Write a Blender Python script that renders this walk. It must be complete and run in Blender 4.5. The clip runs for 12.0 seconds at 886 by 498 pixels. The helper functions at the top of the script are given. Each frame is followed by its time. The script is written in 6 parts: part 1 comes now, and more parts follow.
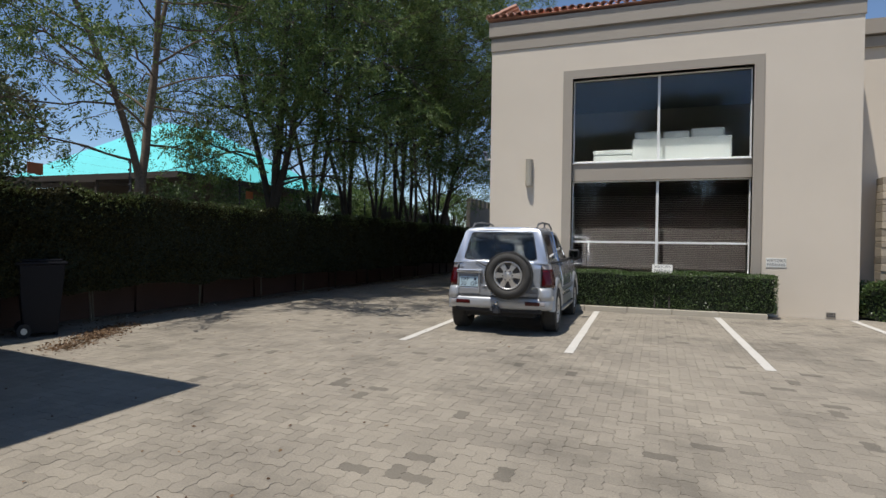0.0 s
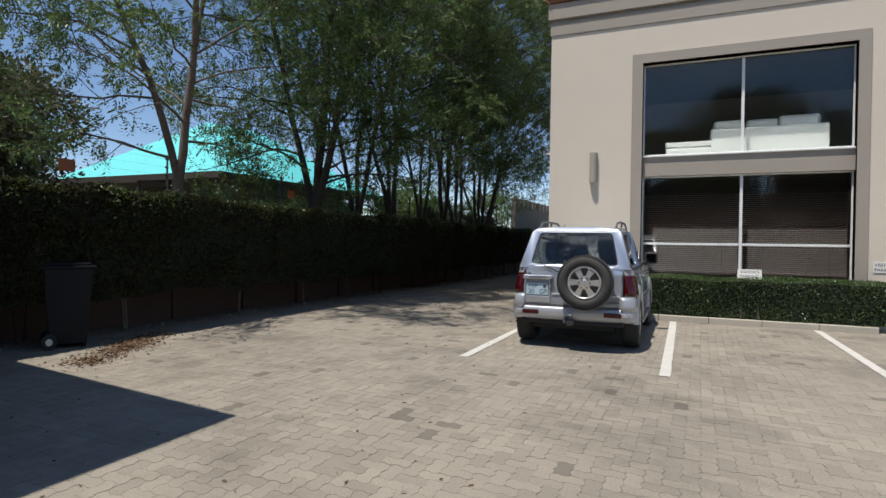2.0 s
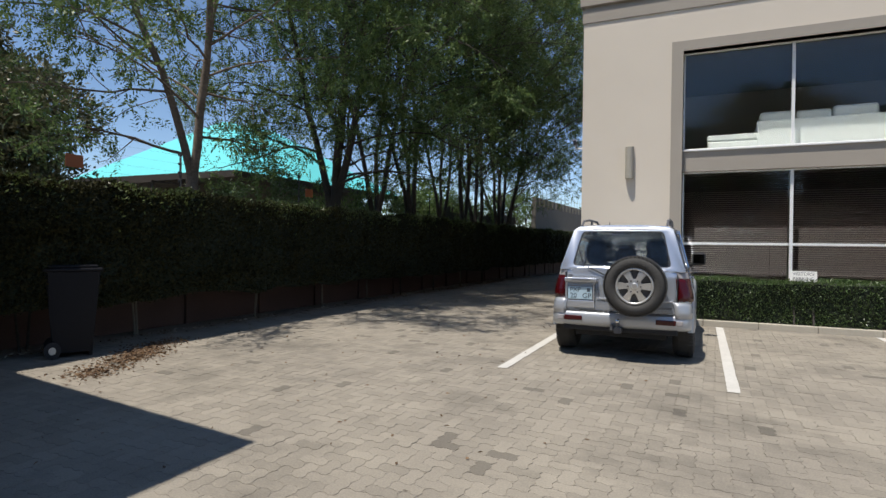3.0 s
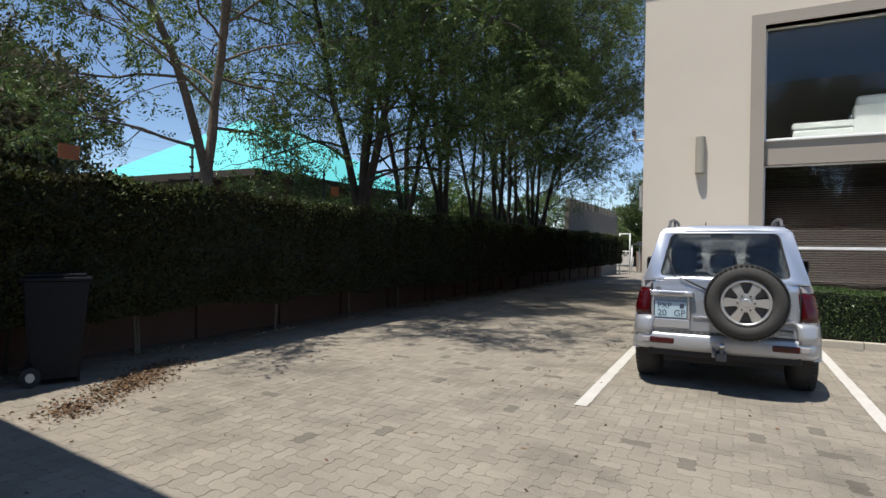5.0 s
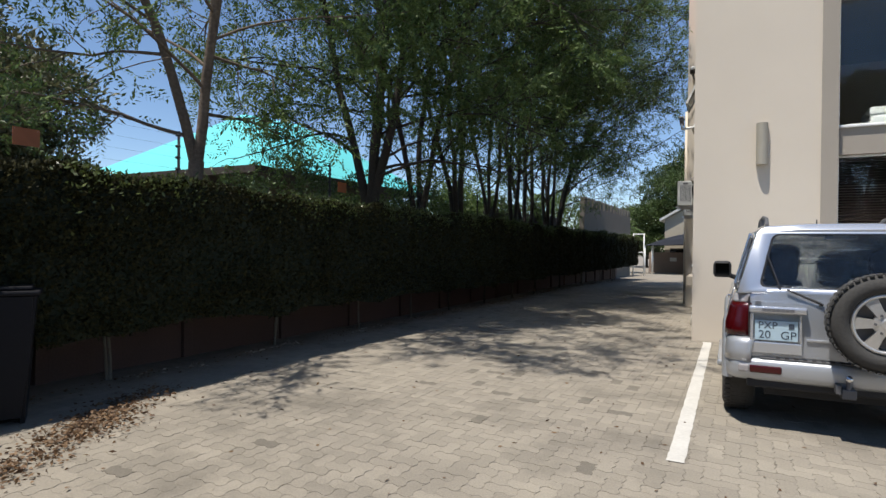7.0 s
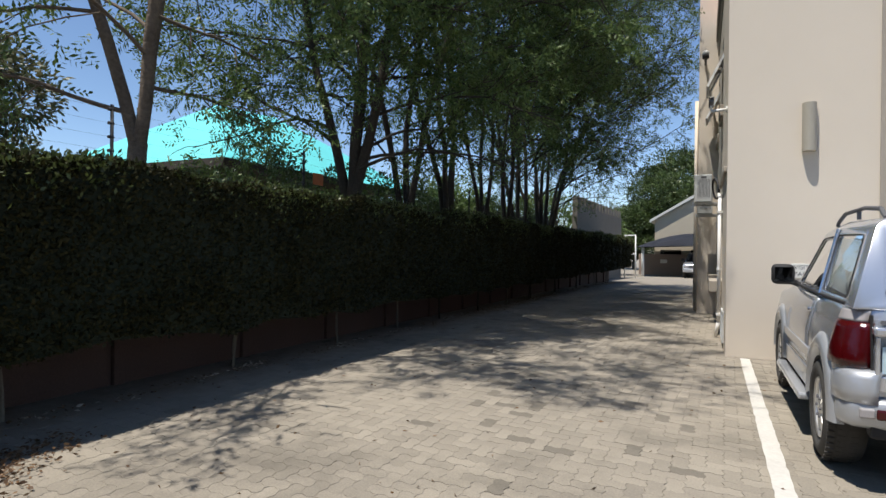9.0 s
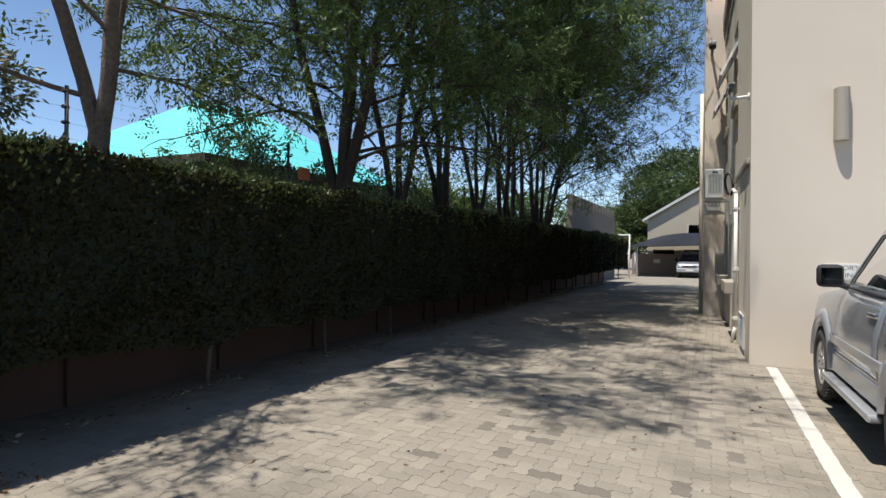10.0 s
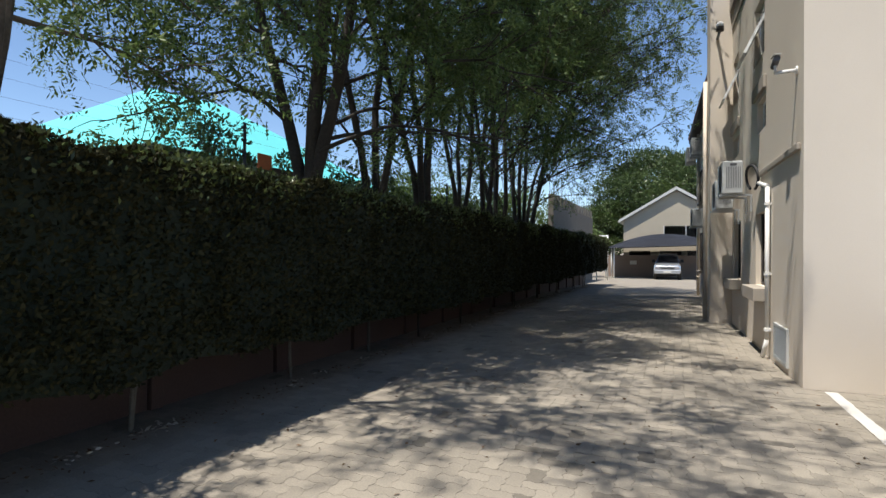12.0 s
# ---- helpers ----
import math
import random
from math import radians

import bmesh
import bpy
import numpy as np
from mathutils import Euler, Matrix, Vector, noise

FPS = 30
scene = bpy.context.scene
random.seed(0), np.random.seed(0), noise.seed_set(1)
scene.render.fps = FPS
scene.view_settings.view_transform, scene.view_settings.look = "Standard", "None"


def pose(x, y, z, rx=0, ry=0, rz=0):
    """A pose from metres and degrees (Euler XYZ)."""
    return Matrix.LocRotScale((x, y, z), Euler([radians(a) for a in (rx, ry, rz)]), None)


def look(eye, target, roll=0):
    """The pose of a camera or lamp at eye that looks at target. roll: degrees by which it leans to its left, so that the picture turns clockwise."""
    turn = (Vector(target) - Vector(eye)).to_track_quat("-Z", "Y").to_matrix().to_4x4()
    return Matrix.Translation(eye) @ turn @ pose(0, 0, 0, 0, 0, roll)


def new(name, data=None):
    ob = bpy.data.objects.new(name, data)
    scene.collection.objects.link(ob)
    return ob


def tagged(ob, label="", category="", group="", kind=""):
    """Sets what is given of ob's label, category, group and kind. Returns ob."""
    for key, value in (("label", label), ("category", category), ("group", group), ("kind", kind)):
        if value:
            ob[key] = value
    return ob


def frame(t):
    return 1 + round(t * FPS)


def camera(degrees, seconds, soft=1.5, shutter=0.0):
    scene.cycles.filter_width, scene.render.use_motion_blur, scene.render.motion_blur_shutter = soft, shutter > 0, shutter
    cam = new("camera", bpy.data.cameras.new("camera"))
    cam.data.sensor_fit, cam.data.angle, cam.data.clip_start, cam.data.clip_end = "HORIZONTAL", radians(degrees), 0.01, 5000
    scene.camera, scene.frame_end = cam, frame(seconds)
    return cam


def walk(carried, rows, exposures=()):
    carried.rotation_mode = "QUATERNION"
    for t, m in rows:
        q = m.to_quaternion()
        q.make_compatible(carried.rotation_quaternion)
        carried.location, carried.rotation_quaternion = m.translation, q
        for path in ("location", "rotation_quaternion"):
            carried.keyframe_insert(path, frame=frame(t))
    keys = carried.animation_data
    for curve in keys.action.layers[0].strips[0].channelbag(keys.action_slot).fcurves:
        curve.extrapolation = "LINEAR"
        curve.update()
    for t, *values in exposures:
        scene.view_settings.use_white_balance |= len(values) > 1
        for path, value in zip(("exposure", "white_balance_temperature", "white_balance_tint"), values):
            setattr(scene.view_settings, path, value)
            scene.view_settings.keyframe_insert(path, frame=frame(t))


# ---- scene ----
cam = camera(75.1, 12.0)
PATH = [
    (0, (3.989, -1.299, 1.51), (3.292, 0.576, 1.485), 0.8),
    (0.5, (3.828, -1.117, 1.499), (3.084, 0.74, 1.474), 0.8),
    (1, (3.63, -0.904, 1.513), (2.853, 0.939, 1.49), 0.8),
    (1.5, (3.447, -0.685, 1.493), (2.652, 1.15, 1.472), 0.8),
    (2, (3.224, -0.4, 1.509), (2.408, 1.425, 1.488), 0.8),
    (2.5, (2.951, -0.158, 1.51), (2.108, 1.656, 1.49), 0.8),
    (3, (2.691, 0.125, 1.49), (1.832, 1.931, 1.472), 0.7),
    (5, (1.731, 1.21, 1.512), (0.806, 2.983, 1.501), 0.8),
    (5.5, (1.471, 1.466, 1.527), (0.54, 3.236, 1.517), 0.8),
    (6, (1.263, 1.71, 1.53), (0.328, 3.478, 1.521), 0.8),
    (6.5, (1.04, 1.977, 1.538), (0.102, 3.744, 1.528), 0.8),
    (7, (0.809, 2.234, 1.54), (-0.124, 4.003, 1.531), 0.7),
    (9, (0.003, 3.478, 1.519), (-0.88, 5.272, 1.517), 0.7),
    (9.5, (-0.224, 3.794, 1.52), (-1.092, 5.596, 1.518), 0.6),
    (10, (-0.442, 4.102, 1.51), (-1.292, 5.912, 1.51), 0.5),
    (10.5, (-0.682, 4.419, 1.518), (-1.512, 6.238, 1.518), 0.5),
    (11, (-0.922, 4.707, 1.521), (-1.729, 6.537, 1.523), 0.4),
    (11.5, (-1.108, 5.011, 1.514), (-1.889, 6.852, 1.519), 0.4),
    (12, (-1.303, 5.318, 1.52), (-2.057, 7.171, 1.527), 0.3),
]
walk(cam, [(t, look(eye, target, roll)) for t, eye, target, roll in PATH], exposures=[(0.0, 0.0), (3.0, 0.15), (6.0, 0.26), (9.0, 0.36), (12.0, 0.55)])

# ---- world, sun, exposure ----
SUN_DIR = Vector((0.15, 0.30, -1.0)).normalized()
world = bpy.data.worlds.new("sky")
scene.world = world
world.use_nodes = True
wn = world.node_tree
sky = wn.nodes.new("ShaderNodeTexSky")
sky.sky_type = "NISHITA"
sky.sun_disc = False
sky.sun_elevation = math.asin(-SUN_DIR.z)
sky.sun_rotation = math.atan2(-SUN_DIR.x, -SUN_DIR.y)
sky.altitude = 1500
sky.air_density, sky.dust_density, sky.ozone_density = 1.0, 0.05, 3.0
wn.links.new(sky.outputs[0], wn.nodes["Background"].inputs[0])
wn.nodes["Background"].inputs[1].default_value = 0.122
sun = new("sun", bpy.data.lights.new("sun", "SUN"))
sun.data.energy, sun.data.angle, sun.data.color = 5.0, radians(0.53), (1.0, 0.95, 0.875)
sun.matrix_world = look((0, 0, 30), Vector((0, 0, 30)) + SUN_DIR)


# ---- materials ----
def mat(name, base, rough=0.7, metal=0.0, vary=0.12, grain=40.0, bump=0.15, blotch=1.2, dist=0.01, second=None, per=None, spec=0.5, odd=0.0, stain=0.0):
    """A surface with variation at two scales. per: 'object' or 'island' adds a random tone for each piece."""
    m = bpy.data.materials.new(name)
    m.use_nodes = True
    nt = m.node_tree
    b = nt.nodes["Principled BSDF"]
    b.inputs["Roughness"].default_value, b.inputs["Metallic"].default_value = rough, metal
    b.inputs["Specular IOR Level"].default_value = spec
    tc = nt.nodes.new("ShaderNodeTexCoord")
    n1, n2 = nt.nodes.new("ShaderNodeTexNoise"), nt.nodes.new("ShaderNodeTexNoise")
    n1.inputs["Scale"].default_value, n2.inputs["Scale"].default_value = grain, blotch
    n1.inputs["Detail"].default_value, n2.inputs["Detail"].default_value = 3, 4
    nt.links.new(tc.outputs["Object"], n1.inputs["Vector"])
    nt.links.new(tc.outputs["Object"], n2.inputs["Vector"])
    add = nt.nodes.new("ShaderNodeMath")
    add.operation = "ADD"
    nt.links.new(n1.outputs[0], add.inputs[0])
    nt.links.new(n2.outputs[0], add.inputs[1])
    rng = nt.nodes.new("ShaderNodeMapRange")
    rng.inputs[1].default_value, rng.inputs[2].default_value = 0.6, 1.4
    rng.inputs[3].default_value, rng.inputs[4].default_value = 0.0, 1.0
    nt.links.new(add.outputs[0], rng.inputs[0])
    mix = nt.nodes.new("ShaderNodeMix")
    mix.data_type = "RGBA"
    c2 = second or tuple(min(1.0, c * (1 + vary)) for c in base)
    c1 = base if second else tuple(c * (1 - vary) for c in base)
    mix.inputs[6].default_value, mix.inputs[7].default_value = (*c1, 1), (*c2, 1)
    nt.links.new(rng.outputs[0], mix.inputs[0])
    out = mix.outputs[2]
    if per:
        if per == "object":
            rnd = nt.nodes.new("ShaderNodeObjectInfo").outputs["Random"]
        else:
            rnd = nt.nodes.new("ShaderNodeNewGeometry").outputs["Random Per Island"]
        r2 = nt.nodes.new("ShaderNodeMapRange")
        r2.inputs[3].default_value, r2.inputs[4].default_value = 1 - 2.0 * vary, 1 + 1.4 * vary
        nt.links.new(rnd, r2.inputs[0])
        mul = nt.nodes.new("ShaderNodeVectorMath")
        mul.operation = "SCALE"
        nt.links.new(out, mul.inputs[0])
        nt.links.new(r2.outputs[0], mul.inputs["Scale"])
        out = mul.outputs[0]
        if odd:
            gt, sc = nt.nodes.new("ShaderNodeMath"), nt.nodes.new("ShaderNodeMapRange")
            gt.operation = "GREATER_THAN"
            gt.inputs[1].default_value = 1 - odd
            nt.links.new(rnd, gt.inputs[0])
            sc.inputs[3].default_value, sc.inputs[4].default_value = 1.0, 0.55
            nt.links.new(gt.outputs[0], sc.inputs[0])
            m2 = nt.nodes.new("ShaderNodeVectorMath")
            m2.operation = "SCALE"
            nt.links.new(out, m2.inputs[0])
            nt.links.new(sc.outputs[0], m2.inputs["Scale"])
            out = m2.outputs[0]
    if stain:
        n3, r3, m3 = nt.nodes.new("ShaderNodeTexNoise"), nt.nodes.new("ShaderNodeMapRange"), nt.nodes.new("ShaderNodeVectorMath")
        n3.inputs["Scale"].default_value, n3.inputs["Detail"].default_value, n3.inputs["Roughness"].default_value = 0.55, 8, 0.7
        geo = nt.nodes.new("ShaderNodeNewGeometry")
        nt.links.new(geo.outputs["Position"], n3.inputs["Vector"])
        r3.inputs[1].default_value, r3.inputs[2].default_value = 0.5, 0.68
        r3.inputs[3].default_value, r3.inputs[4].default_value = 1.0, 1 - stain
        nt.links.new(n3.outputs[0], r3.inputs[0])
        m3.operation = "SCALE"
        nt.links.new(out, m3.inputs[0])
        nt.links.new(r3.outputs[0], m3.inputs["Scale"])
        out = m3.outputs[0]
    nt.links.new(out, b.inputs["Base Color"])
    if bump:
        bp = nt.nodes.new("ShaderNodeBump")
        bp.inputs["Strength"].default_value, bp.inputs["Distance"].default_value = bump, dist
        nt.links.new(n1.outputs[0], bp.inputs["Height"])
        nt.links.new(bp.outputs[0], b.inputs["Normal"])
    return m


def glass_mat(name, tint=(0.9, 0.95, 0.95), rough=0.0):
    m = bpy.data.materials.new(name)
    m.use_nodes = True
    b = m.node_tree.nodes["Principled BSDF"]
    b.inputs["Base Color"].default_value = (*tint, 1)
    b.inputs["Roughness"].default_value = rough
    b.inputs["Transmission Weight"].default_value = 1.0
    b.inputs["IOR"].default_value = 1.45
    return m


def leaf_mat(name, a, b2, rough=0.45, through_amount=0.25, spec=0.5):
    """Leaves: each one its own tone, with light passing through."""
    m = bpy.data.materials.new(name)
    m.use_nodes = True
    nt = m.node_tree
    b = nt.nodes["Principled BSDF"]
    b.inputs["Roughness"].default_value = rough
    b.inputs["Specular IOR Level"].default_value = spec
    geo = nt.nodes.new("ShaderNodeNewGeometry")
    mix = nt.nodes.new("ShaderNodeMix")
    mix.data_type = "RGBA"
    mix.inputs[6].default_value, mix.inputs[7].default_value = (*a, 1), (*b2, 1)
    nt.links.new(geo.outputs["Random Per Island"], mix.inputs[0])
    nt.links.new(mix.outputs[2], b.inputs["Base Color"])
    tr = nt.nodes.new("ShaderNodeBsdfTranslucent")
    nt.links.new(mix.outputs[2], tr.inputs["Color"])
    ms = nt.nodes.new("ShaderNodeMixShader")
    ms.inputs[0].default_value = through_amount
    nt.links.new(b.outputs[0], ms.inputs[1])
    nt.links.new(tr.outputs[0], ms.inputs[2])
    nt.links.new(ms.outputs[0], nt.nodes["Material Output"].inputs["Surface"])
    return m


PLASTER = mat("plaster", (0.635, 0.560, 0.463), 0.85, vary=0.05, grain=90, bump=0.25, blotch=0.7, dist=0.004)
TRIM = mat("trim_paint", (0.34, 0.30, 0.25), 0.8, vary=0.06, grain=70, bump=0.2, blotch=0.9, dist=0.004)
PAVER = mat("paver", (0.185, 0.163, 0.133), 0.9, grain=70, bump=0.5, blotch=0.8, dist=0.003, second=(0.305, 0.270, 0.214), vary=0.06, per="island", odd=0.014, stain=0.4)
PAVER_OBJ = mat("paver_single", (0.185, 0.163, 0.133), 0.9, grain=70, bump=0.5, blotch=0.8, dist=0.003, second=(0.305, 0.270, 0.214), vary=0.06, per="object", odd=0.06, stain=0.4)
JOINT = mat("joint_sand", (0.235, 0.207, 0.168), 0.95, vary=0.25, grain=60, bump=0.4, blotch=1.5)
PAINT_LINE = mat("line_paint", (0.50, 0.48, 0.44), 0.8, vary=0.12, grain=30, bump=0.3, blotch=3)
LEAF_TREE = leaf_mat("tree_leaf", (0.050, 0.092, 0.026), (0.170, 0.235, 0.072), 0.45, 0.33, 0.3)
# boundary hedge leaves: the drive side's deep shade is put into these dark tones
LEAF_HEDGE = leaf_mat("shaded_hedge_leaf", (0.014, 0.015, 0.006), (0.050, 0.046, 0.017), 0.6, 0.06, 0.12)
LEAF_BOX = leaf_mat("box_leaf", (0.04, 0.075, 0.02), (0.10, 0.15, 0.045), 0.4, 0.2)
LEAF_OLIVE = leaf_mat("olive_leaf", (0.06, 0.07, 0.03), (0.15, 0.14, 0.07))
LEAF_FAR = leaf_mat("evergreen_leaf", (0.030, 0.055, 0.014), (0.085, 0.125, 0.030), 0.45, 0.15)
LEAF_DRY = leaf_mat("dry_leaf", (0.07, 0.035, 0.016), (0.20, 0.12, 0.06), 0.7, 0.1)
BARK = mat("bark", (0.055, 0.045, 0.036), 0.95, vary=0.4, grain=25, bump=0.9, blotch=3, dist=0.02)
PALE_TRUNK = mat("pale_bark", (0.13, 0.10, 0.075), 0.95, vary=0.45, grain=22, bump=0.9, blotch=2.5, dist=0.02)
# near-black, so the shade deep among the leaves is in the colour
CORE = mat("shaded_hedge_core", (0.012, 0.018, 0.008), 0.95, vary=0.4, grain=15, bump=0.8, dist=0.03)
WALL_BROWN = mat("fence_brown", (0.085, 0.050, 0.040), 0.9, vary=0.2, grain=40, bump=0.4)
ROOF_TEAL = mat("teal_roof", (0.13, 0.60, 0.61), 0.5, vary=0.08, grain=8, bump=0.05, blotch=0.5)
TILE = mat("clay_tile", (0.60, 0.33, 0.24), 0.8, vary=0.22, grain=20, bump=0.3, blotch=2, per="object")
DARKWOOD = mat("dark_timber", (0.05, 0.042, 0.036), 0.8, vary=0.2, grain=30)
WHITE = mat("white_frame", (0.78, 0.78, 0.76), 0.45, vary=0.04, grain=30, bump=0.05)
GLASS = glass_mat("window_glass", (0.82, 0.86, 0.87))


# ---- helpers for building ----
def obj(name, verts, faces, material=None, parent=None, smooth=False, label=""):
    me = bpy.data.meshes.new(name)
    me.from_pydata([tuple(v) for v in verts], [], [tuple(f) for f in faces])
    me.update()
    if material:
        me.materials.append(material)
    if smooth:
        me.polygons.foreach_set("use_smooth", [True] * len(me.polygons))
    ob = new(name, me)
    if parent:
        ob.parent = parent
    if label:
        ob["label"] = label
    return ob


def part(name, bm, material, parent=None, label="", smooth=False):
    """Links a bmesh as one mesh object under a thing or part."""
    bmesh.ops.recalc_face_normals(bm, faces=bm.faces)
    me = bpy.data.meshes.new(name)
    bm.to_mesh(me)
    bm.free()
    if material:
        me.materials.append(material)
    if smooth:
        me.polygons.foreach_set("use_smooth", [True] * len(me.polygons))
    ob = new(name, me)
    if parent:
        ob.parent = parent
    if label:
        ob["label"] = label
    return ob


def empty(name, x=0, y=0, z=0, rz=0):
    e = new(name)
    e.matrix_world = pose(x, y, z, 0, 0, rz)
    return e


def add_box(bm, x0, y0, z0, x1, y1, z1, bevel=0.0, m=None):
    """Adds a box between two corners to bm."""
    g = bmesh.ops.create_cube(bm, size=1.0)
    vs = g["verts"]
    bmesh.ops.scale(bm, verts=vs, vec=(x1 - x0, y1 - y0, z1 - z0))
    bmesh.ops.translate(bm, verts=vs, vec=((x0 + x1) / 2, (y0 + y1) / 2, (z0 + z1) / 2))
    if bevel:
        es = list({e for v in vs for e in v.link_edges})
        r = bmesh.ops.bevel(bm, geom=es, offset=bevel, segments=2, affect="EDGES", profile=0.5)
        vs = list({v for f in r["faces"] for v in f.verts} | {v for v in vs if v.is_valid})
    if m is not None:
        bmesh.ops.transform(bm, matrix=m, verts=vs)
    return vs


def box(name, x0, y0, z0, x1, y1, z1, material, parent=None, bevel=0.0, label=""):
    bm = bmesh.new()
    add_box(bm, x0, y0, z0, x1, y1, z1, bevel)
    return part(name, bm, material, parent, label)


def add_cyl(bm, a, b, r0, r1=None, seg=12):
    """Adds a capped tube from a to b."""
    a, b = Vector(a), Vector(b)
    r1 = r0 if r1 is None else r1
    d = b - a
    g = bmesh.ops.create_cone(bm, cap_ends=True, segments=seg, radius1=r0, radius2=r1, depth=d.length)
    q = Vector((0, 0, 1)).rotation_difference(d.normalized())
    bmesh.ops.transform(bm, matrix=Matrix.Translation((a + b) / 2) @ q.to_matrix().to_4x4(), verts=g["verts"])
    return g["verts"]


def cyl(name, a, b, r0, material, parent=None, r1=None, seg=12, label="", smooth=True):
    bm = bmesh.new()
    add_cyl(bm, a, b, r0, r1, seg)
    ob = part(name, bm, material, parent, label)
    if smooth:
        for p in ob.data.polygons:
            p.use_smooth = len(p.vertices) == 4
    return ob


def cards(pts, dirs, length, width, rng, droop=0.0):
    """Verts and faces of leaf blades (four-point diamonds) at pts, each lying along its dir."""
    n = len(pts)
    d = dirs / np.maximum(np.linalg.norm(dirs, axis=1, keepdims=True), 1e-6)
    r = rng.normal(size=(n, 3))
    s = np.cross(d, r)
    s /= np.maximum(np.linalg.norm(s, axis=1, keepdims=True), 1e-6)
    ln = (length * rng.uniform(0.6, 1.3, n))[:, None]
    wd = (width * rng.uniform(0.7, 1.2, n))[:, None]
    up = np.cross(s, d)
    v = np.empty((n, 4, 3))
    v[:, 0] = pts
    v[:, 1] = pts + d * ln * 0.45 + s * wd * 0.5 + up * wd * 0.15
    v[:, 2] = pts + d * ln
    v[:, 3] = pts + d * ln * 0.45 - s * wd * 0.5 + up * wd * 0.15
    f = np.arange(n * 4).reshape(n, 4)
    return v.reshape(-1, 3), f


def fast_mesh(name, v, f, material, parent=None, label=""):
    """A mesh from arrays of quads."""
    me = bpy.data.meshes.new(name)
    me.vertices.add(len(v))
    me.vertices.foreach_set("co", np.asarray(v, dtype=np.float32).ravel())
    k = f.shape[1]
    me.loops.add(f.size)
    me.loops.foreach_set("vertex_index", np.asarray(f, dtype=np.int32).ravel())
    me.polygons.add(len(f))
    me.polygons.foreach_set("loop_start", np.arange(0, f.size, k, dtype=np.int32))
    me.update(calc_edges=True)
    me.materials.append(material)
    ob = new(name, me)
    if parent:
        ob.parent = parent
    if label:
        ob["label"] = label
    return ob


# ---- ground ----
def ground_z(y):
    """The drive falls away gently past the building."""
    k = min(max((y - 22.0) / 28.0, 0.0), 1.0)
    return -0.4 * k * k * (3 - 2 * k)


xs = [-900, -60, -25, -6, 0, 10, 25, 60, 900]
ys = [-900, -40, -10, 0, 13, 22, 25, 28, 31, 34, 37, 40, 43, 46, 50, 60, 900]
gv = [(x, y, ground_z(y) - 0.003) for y in ys for x in xs]
gf = [(j * len(xs) + i, j * len(xs) + i + 1, (j + 1) * len(xs) + i + 1, (j + 1) * len(xs) + i) for j in range(len(ys) - 1) for i in range(len(xs) - 1)]
ground = tagged(obj("ground", gv, gf, JOINT), "sandy ground sheet with grey brick paving laid on it", "ground", kind="structure")

# ---- building ----
FY = 12.8
SIDE = pose(0, FY, 0, 0, 0, 1.95)  # frame of the side wall: y runs along it, -x points out over the drive
building = tagged(empty("office_building", 4, 13, 0), "two-storey beige plastered office building with tiled roof", "building")
B = building.matrix_world.inverted()


def bpart(name, bm, material, label="", side=False, parent=None):
    """A part of the office building; side: given in the side wall's frame."""
    if side:
        bmesh.ops.transform(bm, matrix=SIDE, verts=bm.verts)
    ob = part(name, bm, material, None, label)
    ob.parent = parent or building
    ob.matrix_parent_inverse = B
    return ob


def bbox(name, x0, y0, z0, x1, y1, z1, material, label="", side=False, bevel=0.0, parent=None):
    bm = bmesh.new()
    add_box(bm, x0, y0, z0, x1, y1, z1, bevel)
    return bpart(name, bm, material, label, side, parent)


def plane_holes(bm, u0, u1, z0, z1, holes, place, depth):
    """A wall slab in the plane (u, z) with oblong holes through it. place(u, d, z) gives the point at depth d."""
    us = sorted({u0, u1, *[h[0] for h in holes], *[h[1] for h in holes]})
    zs = sorted({z0, z1, *[h[2] for h in holes], *[h[3] for h in holes]})
    solid = {}
    for i in range(len(us) - 1):
        for j in range(len(zs) - 1):
            cu, cz = (us[i] + us[i + 1]) / 2, (zs[j] + zs[j + 1]) / 2
            solid[i, j] = not any(h[0] < cu < h[1] and h[2] < cz < h[3] for h in holes)
    grid = {}

    def vert(i, j, d):
        if (i, j, d) not in grid:
            grid[i, j, d] = bm.verts.new(place(us[i], d, zs[j]))
        return grid[i, j, d]

    for (i, j), s in solid.items():
        if not s:
            continue
        for d in (0, depth):
            bm.faces.new([vert(a, b, d) for a, b in ((i, j), (i + 1, j), (i + 1, j + 1), (i, j + 1))])
        for (a, b), (c, e), nb in (((i, j), (i + 1, j), (i, j - 1)), ((i + 1, j), (i + 1, j + 1), (i + 1, j)), ((i + 1, j + 1), (i, j + 1), (i, j + 1)), ((i, j + 1), (i, j), (i - 1, j))):
            if not solid.get(nb, False):
                bm.faces.new([vert(a, b, 0), vert(c, e, 0), vert(c, e, depth), vert(a, b, depth)])


# front wall with the tall window opening
bm = bmesh.new()
plane_holes(bm, 0, 7.9, 0, 6.3, [(2.02, 5.9, 0.72, 5.46)], lambda u, d, z: (u if u else -0.034 * d, FY + d, z), 0.36)
bpart("front_wall", bm, PLASTER)
